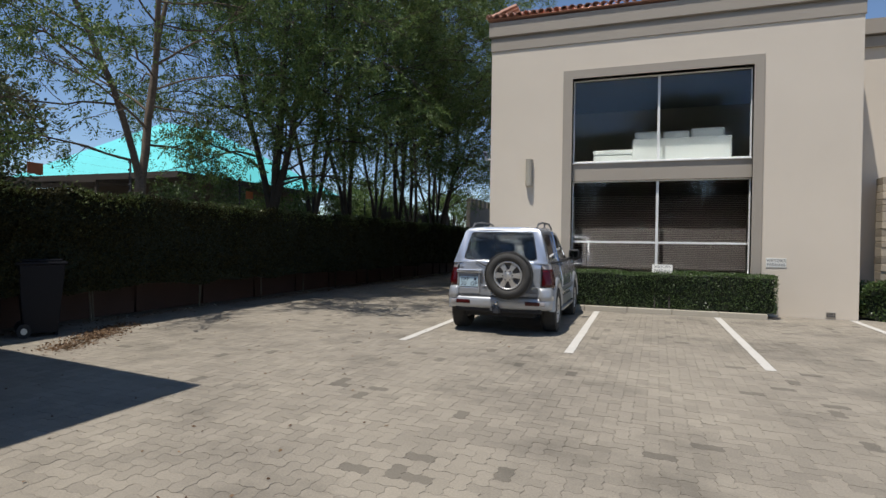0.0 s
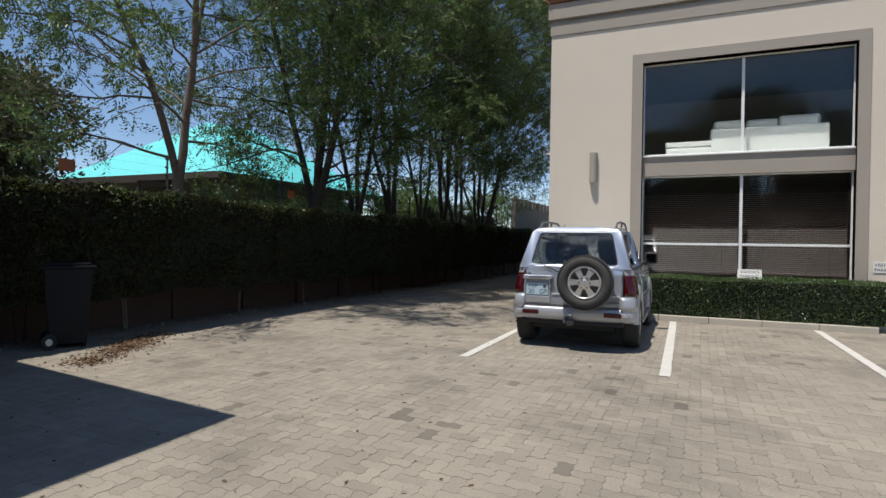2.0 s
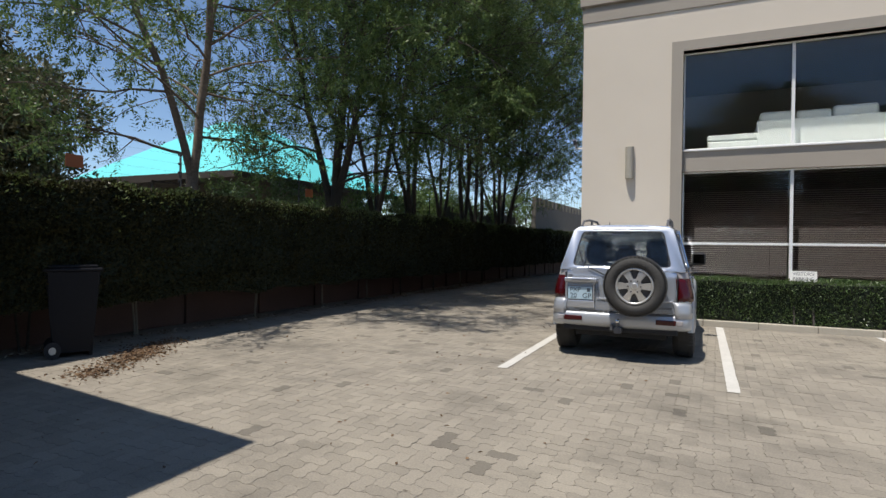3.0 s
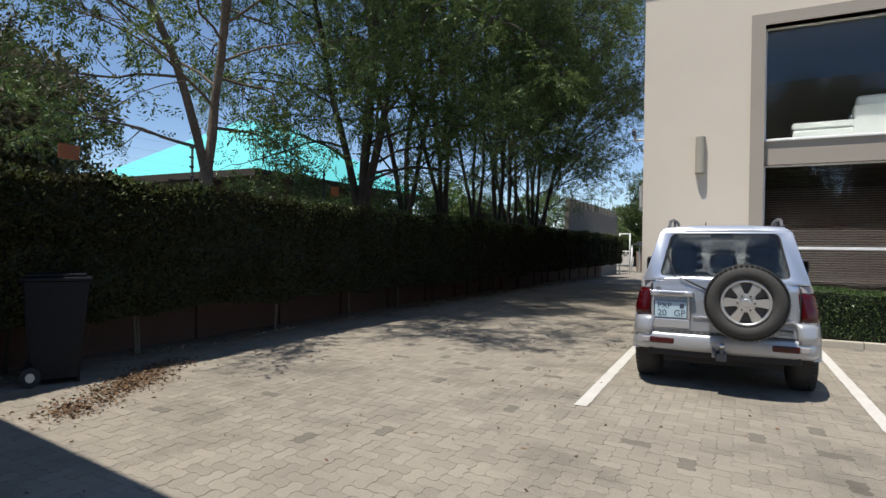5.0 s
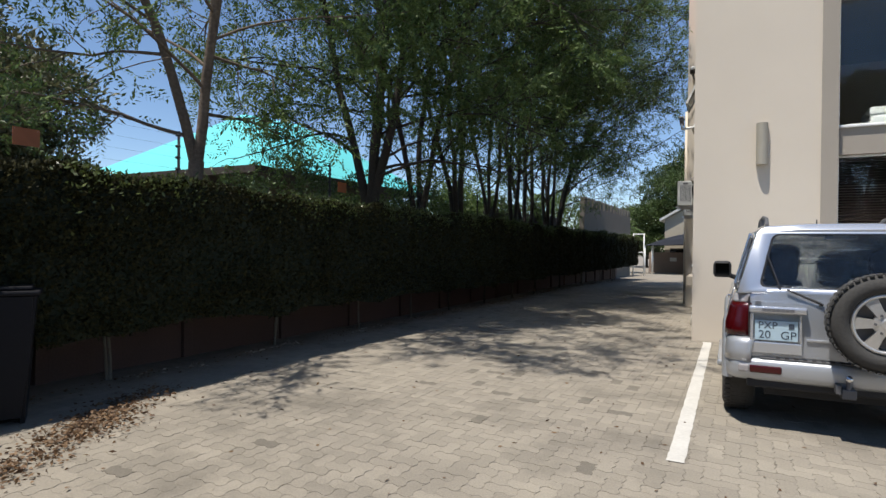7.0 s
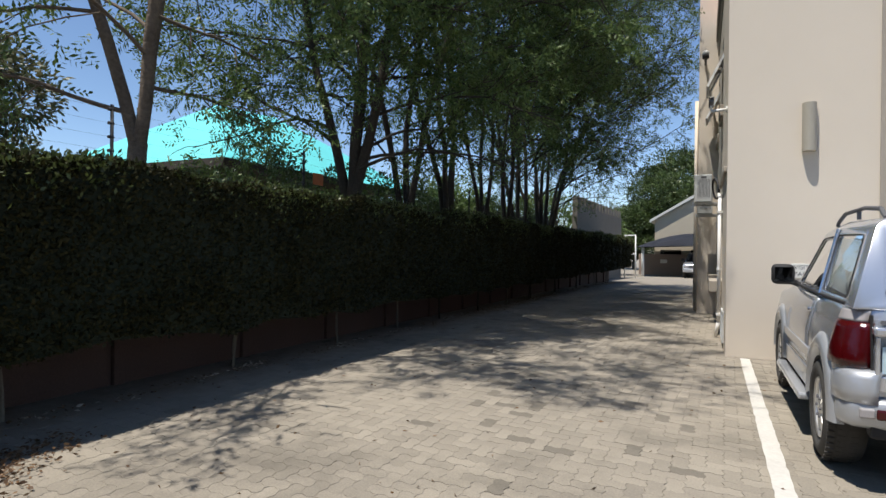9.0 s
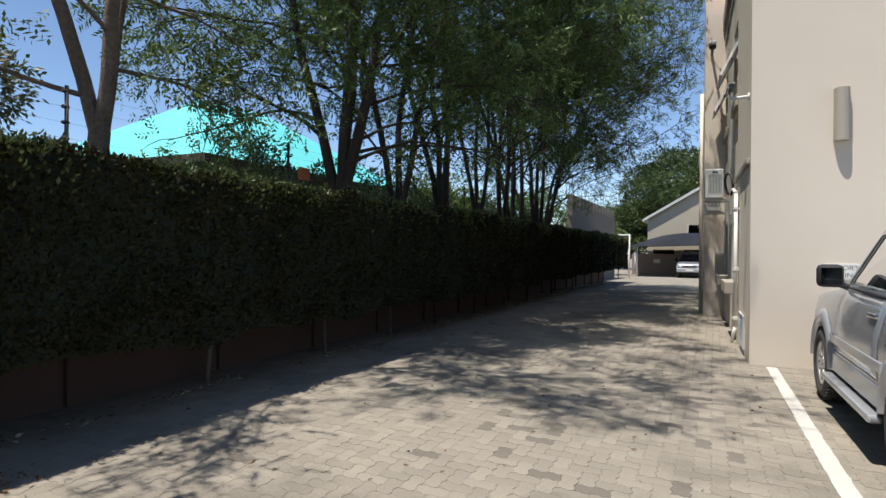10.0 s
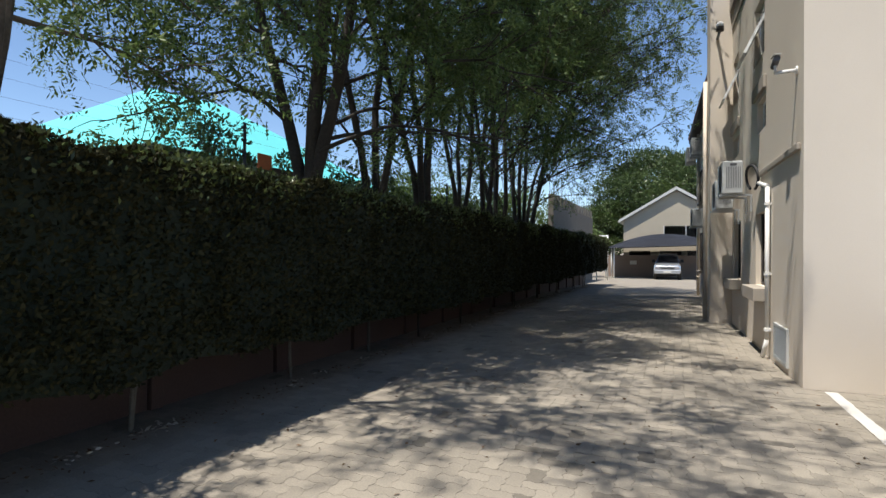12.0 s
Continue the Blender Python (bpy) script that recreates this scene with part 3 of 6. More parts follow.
# security camera
cctv = at_side("security_camera", 0.32, 3.66, "white bullet security camera on an arm", "camera")
cyl("arm", (0, 0, 0), (-0.22, 0.05, 0.0), 0.022, PVC, cctv)
cyl("base_plate", (0, 0, 0), (-0.02, 0, 0), 0.05, PVC, cctv)
cyl("riser", (-0.22, 0.05, -0.01), (-0.22, 0.05, 0.1), 0.016, PVC, cctv)
cyl("housing", (-0.22, -0.06, 0.15), (-0.22, 0.14, 0.1), 0.038, GREYPLASTIC, cctv)
box("sunshield", -0.26, -0.09, 0.186, -0.18, 0.1, 0.192, PVC, cctv)
# lamp on the buttress
bl = at_side("bulkhead_lamp", 6.18, 6.25, "round white-topped outdoor lamp on a bracket", "outdoor lamp")
cyl("bracket", (-0.3, 0.15, -0.1), (-0.3, -0.35, -0.1), 0.03, GREYPLASTIC, bl)
cyl("globe_base", (-0.3, -0.38, -0.12), (-0.3, -0.38, 0.0), 0.075, DARKWOOD, bl)
bm = bmesh.new()
bmesh.ops.create_uvsphere(bm, u_segments=16, v_segments=8, radius=0.08, matrix=Matrix.Translation((-0.3, -0.38, 0.0)))
part("dome", bm, PVC, bl, smooth=True)
cyl("down_pipe", (-0.49, 6.95, 0), (-0.49, 6.95, 5.4), 0.045, PLASTER, None).matrix_world = SIDE
tagged(bpy.data.objects["down_pipe"], "beige painted rain pipe on the buttress", "pipe")

# windows, pipes and cable of the rear wing
for u, z0, z1 in ((8.6, 3.5, 4.9), (8.6, 0.9, 2.2), (11.0, 3.5, 4.9), (11.0, 0.9, 2.2), (14.8, 3.3, 4.4), (14.6, 0.9, 2.2)):
    w = at_side("wing_window", u, z0, "narrow dark window with a plain sill in the rear wing", "window", "windows of the rear wing")
    hh = z1 - z0
    box("pane", -0.032, -0.42, 0.04, -0.024, 0.42, hh - 0.04, WDARK, w)
    for a in ((-0.46, -0.42, 0, hh), (0.42, 0.46, 0, hh), (-0.419, 0.419, 0, 0.04), (-0.419, 0.419, hh - 0.04, hh)):
        box("frame", -0.05, a[0], a[2], -0.0215, a[1], a[3], DARKWOOD, w, 0.004)
    box("sill", -0.14, -0.52, -0.09, -0.0215, 0.52, -0.004, TRIM, w, 0.008)
for u in (9.8, 12.2, 15.6):
    rp = at_side("rain_pipe", u, 0, "beige painted rain pipe on the rear wing", "pipe", "rain pipes of the rear wing")
    cyl("riser", (-0.075, 0, ground_z(FY + u)), (-0.075, 0, 5.86), 0.045, PLASTER, rp)
    for z in (0.6, 2.6, 4.6):
        cyl("collar", (-0.075, 0, z), (-0.075, 0, z + 0.05), 0.055, PLASTER, rp)

# ---- low box hedge in its kerbed bed ----
KERB = mat("kerb_concrete", (0.42, 0.38, 0.31), 0.9, vary=0.12, grain=50, bump=0.4)
kerb = tagged(empty("kerb", 4.0, 12.05, 0), "pale concrete kerb edging the hedge bed", "kerb", kind="structure")
kinv = kerb.matrix_world.inverted()
x = 1.55
while x < 6.1:
    w = min(0.92, 6.13 - x)
    box("kerb_stone", x + 0.004, 12.02 + random.uniform(-0.006, 0.006), -0.01, x + w - 0.004, 12.16, 0.115, KERB, kerb, 0.01).matrix_parent_inverse = kinv
    x += w
box("kerb_stone", 6.0, 12.165, -0.01, 6.13, FY - 0.01, 0.115, KERB, kerb, 0.01).matrix_parent_inverse = kinv
box("kerb_stone", 1.42, 12.02, -0.01, 1.545, FY - 0.01, 0.115, KERB, kerb, 0.01).matrix_parent_inverse = kinv
box("soil", 1.55, 12.17, 0.0, 5.99, FY - 0.01, 0.09, mat("soil", (0.07, 0.05, 0.035), 0.95, vary=0.3, grain=30, bump=0.6), kerb).matrix_parent_inverse = kinv


def leafy_box(name, x0, x1, y0, y1, z0, z1, n, size, leaf, label, category, seed, bulge=0.05, skip=(), dense=None):
    """A clipped hedge: uneven core, near-black to stand in for the shade inside, and a skin of leaves on the sides and
    top.
    """
    rng = np.random.default_rng(seed)
    h = tagged(empty(name, (x0 + x1) / 2, (y0 + y1) / 2, 0), label, category)
    inv = h.matrix_world.inverted()
    c = 0.06
    bm = bmesh.new()
    nx, ny, nz = max(2, int((x1 - x0) / 0.35)), max(2, int((y1 - y0) / 0.35)), 4
    lx, ly, lz = x1 - x0 - 2 * c, y1 - y0 - 2 * c, z1 - z0 - c
    add_box(bm, 0, 0, 0, 1, 1, 1)
    bmesh.ops.subdivide_edges(bm, edges=[e for e in bm.edges if abs(e.verts[0].co.x - e.verts[1].co.x) > 0.5], cuts=nx, use_grid_fill=True)
    bmesh.ops.subdivide_edges(bm, edges=[e for e in bm.edges if abs(e.verts[0].co.y - e.verts[1].co.y) > 0.5], cuts=ny, use_grid_fill=True)
    bmesh.ops.subdivide_edges(bm, edges=[e for e in bm.edges if abs(e.verts[0].co.z - e.verts[1].co.z) > 0.5], cuts=nz, use_grid_fill=True)
    for v in bm.verts:
        p = Vector((x0 + c + v.co.x * lx, y0 + c + v.co.y * ly, z0 + v.co.z * lz))
        v.co = p + noise.noise_vector(p * 1.6) * bulge
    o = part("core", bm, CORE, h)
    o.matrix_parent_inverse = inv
    areas = {"front": (x1 - x0) * (z1 - z0), "left": (y1 - y0) * (z1 - z0), "top": (x1 - x0) * (y1 - y0)}
    total = 2 * areas["front"] + 2 * areas["left"] + areas["top"]
    pts, dirs = [], []
    for key, ax, sg in (("front", 1, -1), ("front", 1, 1), ("left", 0, -1), ("left", 0, 1), ("top", 2, 1)):
        if (ax, sg) in skip:
            continue
        m = int(n * areas[key] / total)
        p = rng.uniform((x0, y0, z0), (x1, y1, z1), (m, 3))
        if dense:  # most leaves along the stretch beside the walk
            p[:, 1] = np.where(rng.random(m) < 0.92, dense[0] + (dense[1] - dense[0]) * rng.random(m) ** 1.5, p[:, 1])
        p[:, ax] = ((x0, y0, z0), (x1, y1, z1))[sg > 0][ax] - sg * rng.gamma(1.5, 0.03, m)
        d = rng.normal(size=(m, 3)) * 0.75
        d[:, ax] += sg * 0.9
        d[:, 2] += 0.3
        pts.append(p), dirs.append(d)
    pts, dirs = np.vstack(pts), np.vstack(dirs)
    wob = np.array([noise.noise_vector(Vector(p) * 1.6) for p in pts]) * bulge
    v, f = cards(pts + wob, dirs, size, size * 0.55, rng)
    fast_mesh("leaves", v, f, leaf, h).matrix_parent_inverse = inv
    return h


leafy_box("box_hedge", 1.75, 6.3, 12.1, 12.68, 0.13, 0.9, 26000, 0.038, LEAF_BOX, "clipped dark green box hedge in a kerbed bed", "hedge", 5, 0.05)
bh = bpy.data.objects["box_hedge"]
for i in range(9):
    cyl("stem", (2.1 + i * 0.48, 12.4, 0.05), (2.15 + i * 0.48, 12.42, 0.4), 0.018, BARK, bh, seg=6).matrix_parent_inverse = bh.matrix_world.inverted()
leafy_box("wing_shrub", 8.05, 9.6, 12.9, 13.5, 0.05, 0.75, 5000, 0.07, LEAF_BOX, "low leafy green shrub beside the wing", "shrub", 6, 0.2)
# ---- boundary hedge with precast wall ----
hedge = leafy_box("boundary_hedge", -6.3, -4.72, -9, 37, 0.62, 2.2, 330000, 0.05, LEAF_HEDGE, "tall clipped green hedge along the drive, leaves darkened as if in shade", "hedge", 11, 0.12, skip=((0, -1),), dense=(3.0, 37.0))
hinv = hedge.matrix_world.inverted()
# shoots standing out of the clipped top edge, sunlight put into their lighter colour
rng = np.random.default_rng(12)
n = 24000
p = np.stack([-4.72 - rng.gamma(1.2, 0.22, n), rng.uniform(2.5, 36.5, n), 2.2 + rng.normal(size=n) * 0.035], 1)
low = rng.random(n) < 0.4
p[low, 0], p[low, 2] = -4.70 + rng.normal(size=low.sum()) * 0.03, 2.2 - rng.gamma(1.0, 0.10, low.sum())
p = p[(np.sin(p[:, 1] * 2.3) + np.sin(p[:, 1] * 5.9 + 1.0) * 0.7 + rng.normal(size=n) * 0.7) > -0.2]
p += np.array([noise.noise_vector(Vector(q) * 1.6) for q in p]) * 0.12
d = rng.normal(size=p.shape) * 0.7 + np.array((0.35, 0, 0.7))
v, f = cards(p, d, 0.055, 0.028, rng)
fast_mesh("lit_shoots", v, f, leaf_mat("lit_shoot_leaf", (0.030, 0.048, 0.011), (0.125, 0.155, 0.045), 0.4, 0.25), hedge, "green shoots along the hedge top, coloured lighter as if sunlit").matrix_parent_inverse = hinv
rng = np.random.default_rng(3)
PALEBARK = mat("pale_stem", (0.15, 0.13, 0.10), 0.9, vary=0.3, grain=30, bump=0.5)
for y in (-5, -1, 2.5, 4.6, 6.2, 8.85, 11.0, 12.9, 14.6, 16.7, 18.9, 21.0, 24.0, 27.3, 31, 34):
    bm = bmesh.new()
    x = -5.55
    for k in range(2):
        p = Vector((x + rng.uniform(-0.05, 0.05), y + rng.uniform(-0.06, 0.06), ground_z(y) - 0.02))
        for s in range(4):
            q = p + Vector((rng.uniform(-0.03, 0.03), rng.uniform(-0.03, 0.03), 0.26))
            add_cyl(bm, p, q, 0.019 - 0.002 * s, 0.017 - 0.002 * s, 7)
            p = q
    part("stem", bm, PALEBARK if rng.random() < 0.6 else BARK, hedge).matrix_parent_inverse = hinv
bwall = tagged(empty("wall_boundary", -5.95, 14, 0), "dark brown precast panel wall behind the hedge", "wall", kind="structure")
binv = bwall.matrix_world.inverted()
for i in range(25):
    y = -9 + i * 1.84
    g = ground_z(y)
    box("post", -6.06, y - 0.07, g - 0.1, -5.9, y + 0.07, g + 1.75, WALL_BROWN, bwall, 0.01).matrix_parent_inverse = binv
    for k in range(4):
        box("panel", -6.0, y + 0.072, g - 0.08 + k * 0.45, -5.95, y + 1.768, g + 0.375 + k * 0.45, WALL_BROWN, bwall, 0.008).matrix_parent_inverse = binv


# ---- trees ----
def tube(V, F, pts, radii, sides):
    """Adds a tapering tube along pts to the lists V and F."""
    base = len(V)
    for i, p in enumerate(pts):
        d = (pts[min(i + 1, len(pts) - 1)] - pts[max(i - 1, 0)])
        d /= max(np.linalg.norm(d), 1e-6)
        a = np.cross(d, (0.31, 0.77, 0.55))
        a /= max(np.linalg.norm(a), 1e-6)
        b = np.cross(d, a)
        for k in range(sides):
            an = math.tau * k / sides
            V.append(p + (a * math.cos(an) + b * math.sin(an)) * radii[i])
    for i in range(len(pts) - 1):
        for k in range(sides):
            k2 = (k + 1) % sides
            F.append((base + i * sides + k, base + i * sides + k2, base + (i + 1) * sides + k2, base + (i + 1) * sides + k))


def grow(rng, p, d, length, steps, bend, lift):
    """Points of a wandering limb from p along d."""
    pts = [np.array(p, float)]
    d = np.array(d, float)
    for _ in range(steps):
        d = d / np.linalg.norm(d) + rng.normal(size=3) * bend + np.array((0, 0, lift))
        d /= np.linalg.norm(d)
        pts.append(pts[-1] + d * length / steps)
    return pts


def feather_tree(x, y, height, radius, seed, stems=3, fork=2.2, limbs=9, twigs=6, trunk_r=0.16, reach=(0, 0), leaf_n=9, low=0.30, label="tall slender tree with feathery green leaves behind the hedge", spread=0.22, thin=0.72, rise=(0.45, 1.15), droop=-0.05, bark=BARK):
    """A many-stemmed tree with long arching limbs and feathered leaves."""
    rng = np.random.default_rng(seed)
    t = tagged(empty("tree", x, y, ground_z(y)), label, "tree", "trees behind the hedge")
    TV, TF, LV, LF = [], [], [], []
    trunk = grow(rng, (0, 0, -0.05), (rng.normal() * 0.05, rng.normal() * 0.05, 1), fork, 5, 0.04, 0.05)
    tube(TV, TF, trunk, np.linspace(trunk_r * 1.15, trunk_r * 0.95, len(trunk)), 10)
    sp, sd = [], []
    for s in range(stems):
        a = math.tau * (s + rng.uniform(-0.2, 0.2)) / stems + seed
        st = grow(rng, trunk[-1] - np.array((0, 0, 0.15)), (math.cos(a) * spread, math.sin(a) * spread, 1), height - fork, 12, 0.07, 0.03)
        rs = np.linspace(trunk_r * 0.72, 0.02, len(st))
        tube(TV, TF, st, rs, 8)
        for b in range(limbs):
            k = low + (1 - low) * ((b + rng.uniform(0, 0.9)) / limbs) ** 0.8
            i = min(int(k * 12), 11)
            fr = k * 12 - i
            p0 = st[i] * (1 - fr) + st[i + 1] * fr if fr < 1 else st[i]
            an = a + rng.uniform(-1.6, 1.6)
            out = np.array((math.cos(an), math.sin(an), 0)) + np.array((reach[0], reach[1], 0)) * rng.uniform(0.3, 1.0)
            out /= max(np.linalg.norm(out), 0.3)
            ln = radius * (0.95 + 0.12 * k - 0.5 * max(0, k - 0.8)) * rng.uniform(0.55, 1.05)
            if p0[2] + ln * 0.2 < 3.2:
                continue
            limb = grow(rng, p0, out + np.array((0, 0, rng.uniform(*rise))), ln, 8, 0.12, droop)
            lr = np.linspace(max(rs[i] * 0.38, 0.018), 0.008, len(limb))
            tube(TV, TF, limb, lr, 6)
            for q in range(7):
                kk = 0.28 + 0.72 * (q + rng.uniform(0, 0.9)) / 7
                j = min(int(kk * 8), 7)
                dd = limb[j + 1] - limb[j]
                dd = dd / np.linalg.norm(dd) + rng.normal(size=3) * 0.6
                sec = grow(rng, limb[j], dd, rng.uniform(0.7, 1.6) * (1.15 - 0.4 * kk), 4, 0.2, -0.04)
                tube(TV, TF, sec, np.linspace(0.012, 0.004, 5), 4)
                for w in range(twigs if k > 0.7 else max(2, round(twigs * thin))):
                    m = rng.integers(1, 5)
                    td = (sec[m] - sec[m - 1])
                    td = td / np.linalg.norm(td) + rng.normal(size=3) * 0.8
                    td /= np.linalg.norm(td)
                    tl = rng.uniform(0.25, 0.55)
                    for s2 in range(4):
                        o = sec[m] + td * tl * (s2 + 0.5) / 4 + rng.normal(size=3) * 0.05
                        sp.append(o), sd.append(td + rng.normal(size=3) * 0.7 + np.array((0, 0, -0.25)))
    sp, sd = np.array(sp), np.array(sd)
    clear = sp[:, 2] > 3.0 + 0.4 * np.maximum(sp[:, 0] - 1.5, 0)  # nothing hangs low over the drive
    sp, sd = sp[clear], sd[clear]
    sd /= np.linalg.norm(sd, axis=1, keepdims=True)
    # each spray is a rachis with leaflets to both sides
    n = len(sp)
    side = np.cross(sd, rng.normal(size=(n, 3)))
    side /= np.linalg.norm(side, axis=1, keepdims=True)
    P, D = [], []
    for k in range(leaf_n):
        s = 1 if k % 2 else -1
        P.append(sp + sd * (0.05 + 0.032 * k)), D.append(side * s * 0.9 + sd * 0.55 + np.array((0, 0, -0.12)))
    v, f = cards(np.vstack(P), np.vstack(D), 0.10, 0.036, rng)
    fast_mesh("crown", v, f, LEAF_TREE, t)
    o = obj("trunk", TV, TF, bark, t, smooth=True)
    return t


feather_tree(-6.65, 8.1, 11.5, 4.5, 21, stems=3, fork=2.9, limbs=16, twigs=5, trunk_r=0.12, reach=(-0.2, -0.3), low=0.05, spread=0.17, thin=1.0, rise=(0.1, 0.85), bark=PALE_TRUNK, label="tree with a pale forked trunk and sparse feathery leaves")
feather_tree(-6.6, 13.2, 12.0, 4.8, 22, stems=4, fork=2.3, limbs=17, twigs=6, trunk_r=0.16, reach=(0.0, -0.4), low=0.09, spread=0.17, thin=1.0, rise=(0.1, 0.9))
feather_tree(-6.6, 15.0, 12.0, 4.8, 23, stems=3, fork=1.9, limbs=14, twigs=6, trunk_r=0.11, reach=(0.4, 0.1), low=0.14, spread=0.13, thin=0.62)
feather_tree(-6.6, 17.0, 12.5, 6.0, 24, stems=4, fork=1.6, limbs=12, twigs=7, trunk_r=0.11, reach=(1.3, 0.15), low=0.16, spread=0.15, thin=0.52)
feather_tree(-6.7, 19.2, 12.5, 6.2, 30, stems=3, fork=1.5, limbs=12, twigs=7, trunk_r=0.09, reach=(1.5, 0.0), low=0.18, spread=0.14, thin=0.52)
feather_tree(-6.6, 21.2, 12.5, 5.9, 25, stems=4, fork=1.5, limbs=12, twigs=7, trunk_r=0.10, reach=(1.4, -0.1), low=0.18, spread=0.14, thin=0.52)
feather_tree(-6.6, 23.0, 12.5, 5.8, 26, stems=4, fork=1.4, limbs=12, twigs=7, trunk_r=0.11, reach=(1.5, 0), low=0.18, spread=0.15, thin=0.52)
feather_tree(-6.6, 26.1, 12.0, 5.8, 27, stems=5, fork=1.2, limbs=12, twigs=6, trunk_r=0.12, reach=(1.4, 0.1), low=0.18, spread=0.20, thin=0.7)
feather_tree(-7.4, 29.0, 9.5, 5.2, 28, stems=3, fork=1.2, limbs=11, twigs=6, trunk_r=0.13, reach=(1.0, 0.2), low=0.2, spread=0.24)


def bush_tree(name, x, y, z0, r, seed, n, leaf, size, label, category="tree", clumps=60, trunk_h=1.5, lean=1.0):
    """A broad tree: trunk, limbs to leaf clumps spread unevenly through the crown."""
    rng = np.random.default_rng(seed)
    t = tagged(empty(name, x, y, z0), label, category)
    c = rng.normal(size=(clumps, 3))
    c /= np.linalg.norm(c, axis=1, keepdims=True)
    c *= rng.uniform(0.45, 1.0, (clumps, 1)) ** 0.6
    c = c * np.array(r) + np.array((0, 0, trunk_h + r[2]))
    TV, TF = [], []
    fork = np.array((0, 0, trunk_h * 0.9))
    tube(TV, TF, [np.array((0, 0, -0.1)), fork * 0.5, fork], (0.09 * r[0], 0.075 * r[0], 0.065 * r[0]), 9)
    for p in c[:: max(1, clumps // 24)]:
        mid = fork * 0.5 + p * 0.5 + rng.normal(size=3) * 0.15
        tube(TV, TF, [fork, mid, p], (0.035 * r[0], 0.018 * r[0], 0.006 * r[0]), 5)
    obj("trunk", TV, TF, BARK, t, smooth=True)
    per = n // clumps
    cr = 0.30 * min(r) * rng.uniform(0.6, 1.25, clumps)
    q = rng.normal(size=(clumps, per, 3))
    q /= np.linalg.norm(q, axis=2, keepdims=True)
    pts = c[:, None, :] + q * cr[:, None, None] * rng.uniform(0.5, 1.1, (clumps, per, 1)) * np.array((1.1, 1.1, 0.8))
    dirs = q + rng.normal(size=q.shape) * 0.6
    v, f = cards(pts.reshape(-1, 3), dirs.reshape(-1, 3), size, size * 0.45, rng)
    fast_mesh("crown", v, f, leaf, t)
    return t


bush_tree("olive_tree", -19.5, 9.3, 0, (4.2, 3.6, 3.4), 31, 60000, LEAF_OLIVE, 0.2, "broad olive-green tree behind the hedge", clumps=90, trunk_h=1.6)
bush_tree("olive_tree", -26.0, 14.5, 0, (2.6, 2.6, 2.8), 38, 9000, LEAF_OLIVE, 0.22, "distant olive-green tree beyond the turquoise roof", clumps=45, trunk_h=1.2)
bush_tree("shade_tree", -3.4, 68, -0.6, (5.6, 5.0, 4.2), 32, 70000, LEAF_FAR, 0.26, "large round dark green tree behind the gabled house", clumps=150, trunk_h=3.7)
bush_tree("shade_tree", -8.6, 66, -0.6, (3.0, 3.0, 3.2), 33, 30000, LEAF_FAR, 0.26, "dense dark green tree behind the gabled house", clumps=80, trunk_h=1.2)
for k, (x, y, r) in enumerate(((-15, 34, 3.2), (-11.5, 43, 3.0), (-23, 33, 3.6), (-12, 29.5, 2.2))):
    bush_tree("shade_tree", x, y, 0, (r, r, r * 0.8), 90 + k, 8000, LEAF_OLIVE if k == 2 else LEAF_TREE, 0.2, "dark leafy tree in the neighbour's garden", clumps=50, trunk_h=0.8)
for k, (x, y) in enumerate(((-8.4, 15.2), (-8.3, 18.2), (-8.8, 21.5), (-8.4, 24.5), (-8.6, 28.0), (-8.5, 12.2))):
    bush_tree("shrub", x, y, 0, (1.2, 1.5, 1.15), 40 + k, 7000, LEAF_BOX if k % 2 else LEAF_TREE, 0.10, "leafy green shrub behind the hedge", "shrub", 34, 1.3)


def palm(x, y, h, seed, label):
    rng = np.random.default_rng(seed)
    t = tagged(empty("palm_tree", x, y, ground_z(y)), label, "palm")
    V, F = [], []
    tube(V, F, [np.array((0, 0, -0.1)), np.array((0.1, 0, h * 0.5)), np.array((0, 0, h))], (0.3, 0.24, 0.22), 9)
    obj("trunk", V, F, BARK, t)
    P, D, SV, SF = [], [], [], []
    for k in range(34):
        a, e = rng.uniform(0, math.tau), rng.uniform(-0.3, 1.2)
        fr = grow(rng, (0, 0, h), (math.cos(a) * math.cos(e), math.sin(a) * math.cos(e), math.sin(e)), 2.3, 8, 0.03, -0.16)
        tube(SV, SF, fr, np.linspace(0.025, 0.006, 9), 4)
        for i in range(1, 9):
            d = fr[i] - fr[i - 1]
            s = np.cross(d, (0, 0, 1))
            s /= max(np.linalg.norm(s), 1e-6)
            for j in range(4):
                for sg in (-1, 1):
                    P.append(fr[i - 1] + d * j / 4), D.append(s * sg + d * 2.0 + np.array((0, 0, -0.25)))
    obj("frond_stalks", SV, SF, BARK, t)
    v, f = cards(np.array(P), np.array(D), 0.5, 0.05, rng)
    fast_mesh("fronds", v, f, LEAF_TREE, t)


palm(-8.4, 50, 3.6, 51, "distant palm behind the crenellated wall")
palm(3.5, -17, 7.0, 52, "tall palm across the yard, mirrored in the window")
for k, (x, y, r, h) in enumerate(((-9.0, -22, 5.5, 1.2), (-1.0, -25, 5.0, 1.4), (7.5, -23, 5.6, 1.2), (15.0, -24, 5.2, 1.3))):
    bush_tree("shade_tree", x, y, 0, (r * 1.2, r * 0.8, r * (1.0 if k % 2 else 1.12)), 34 + k, 34000, LEAF_FAR, 0.3, "large dark evergreen tree across the yard", clumps=90, trunk_h=h)
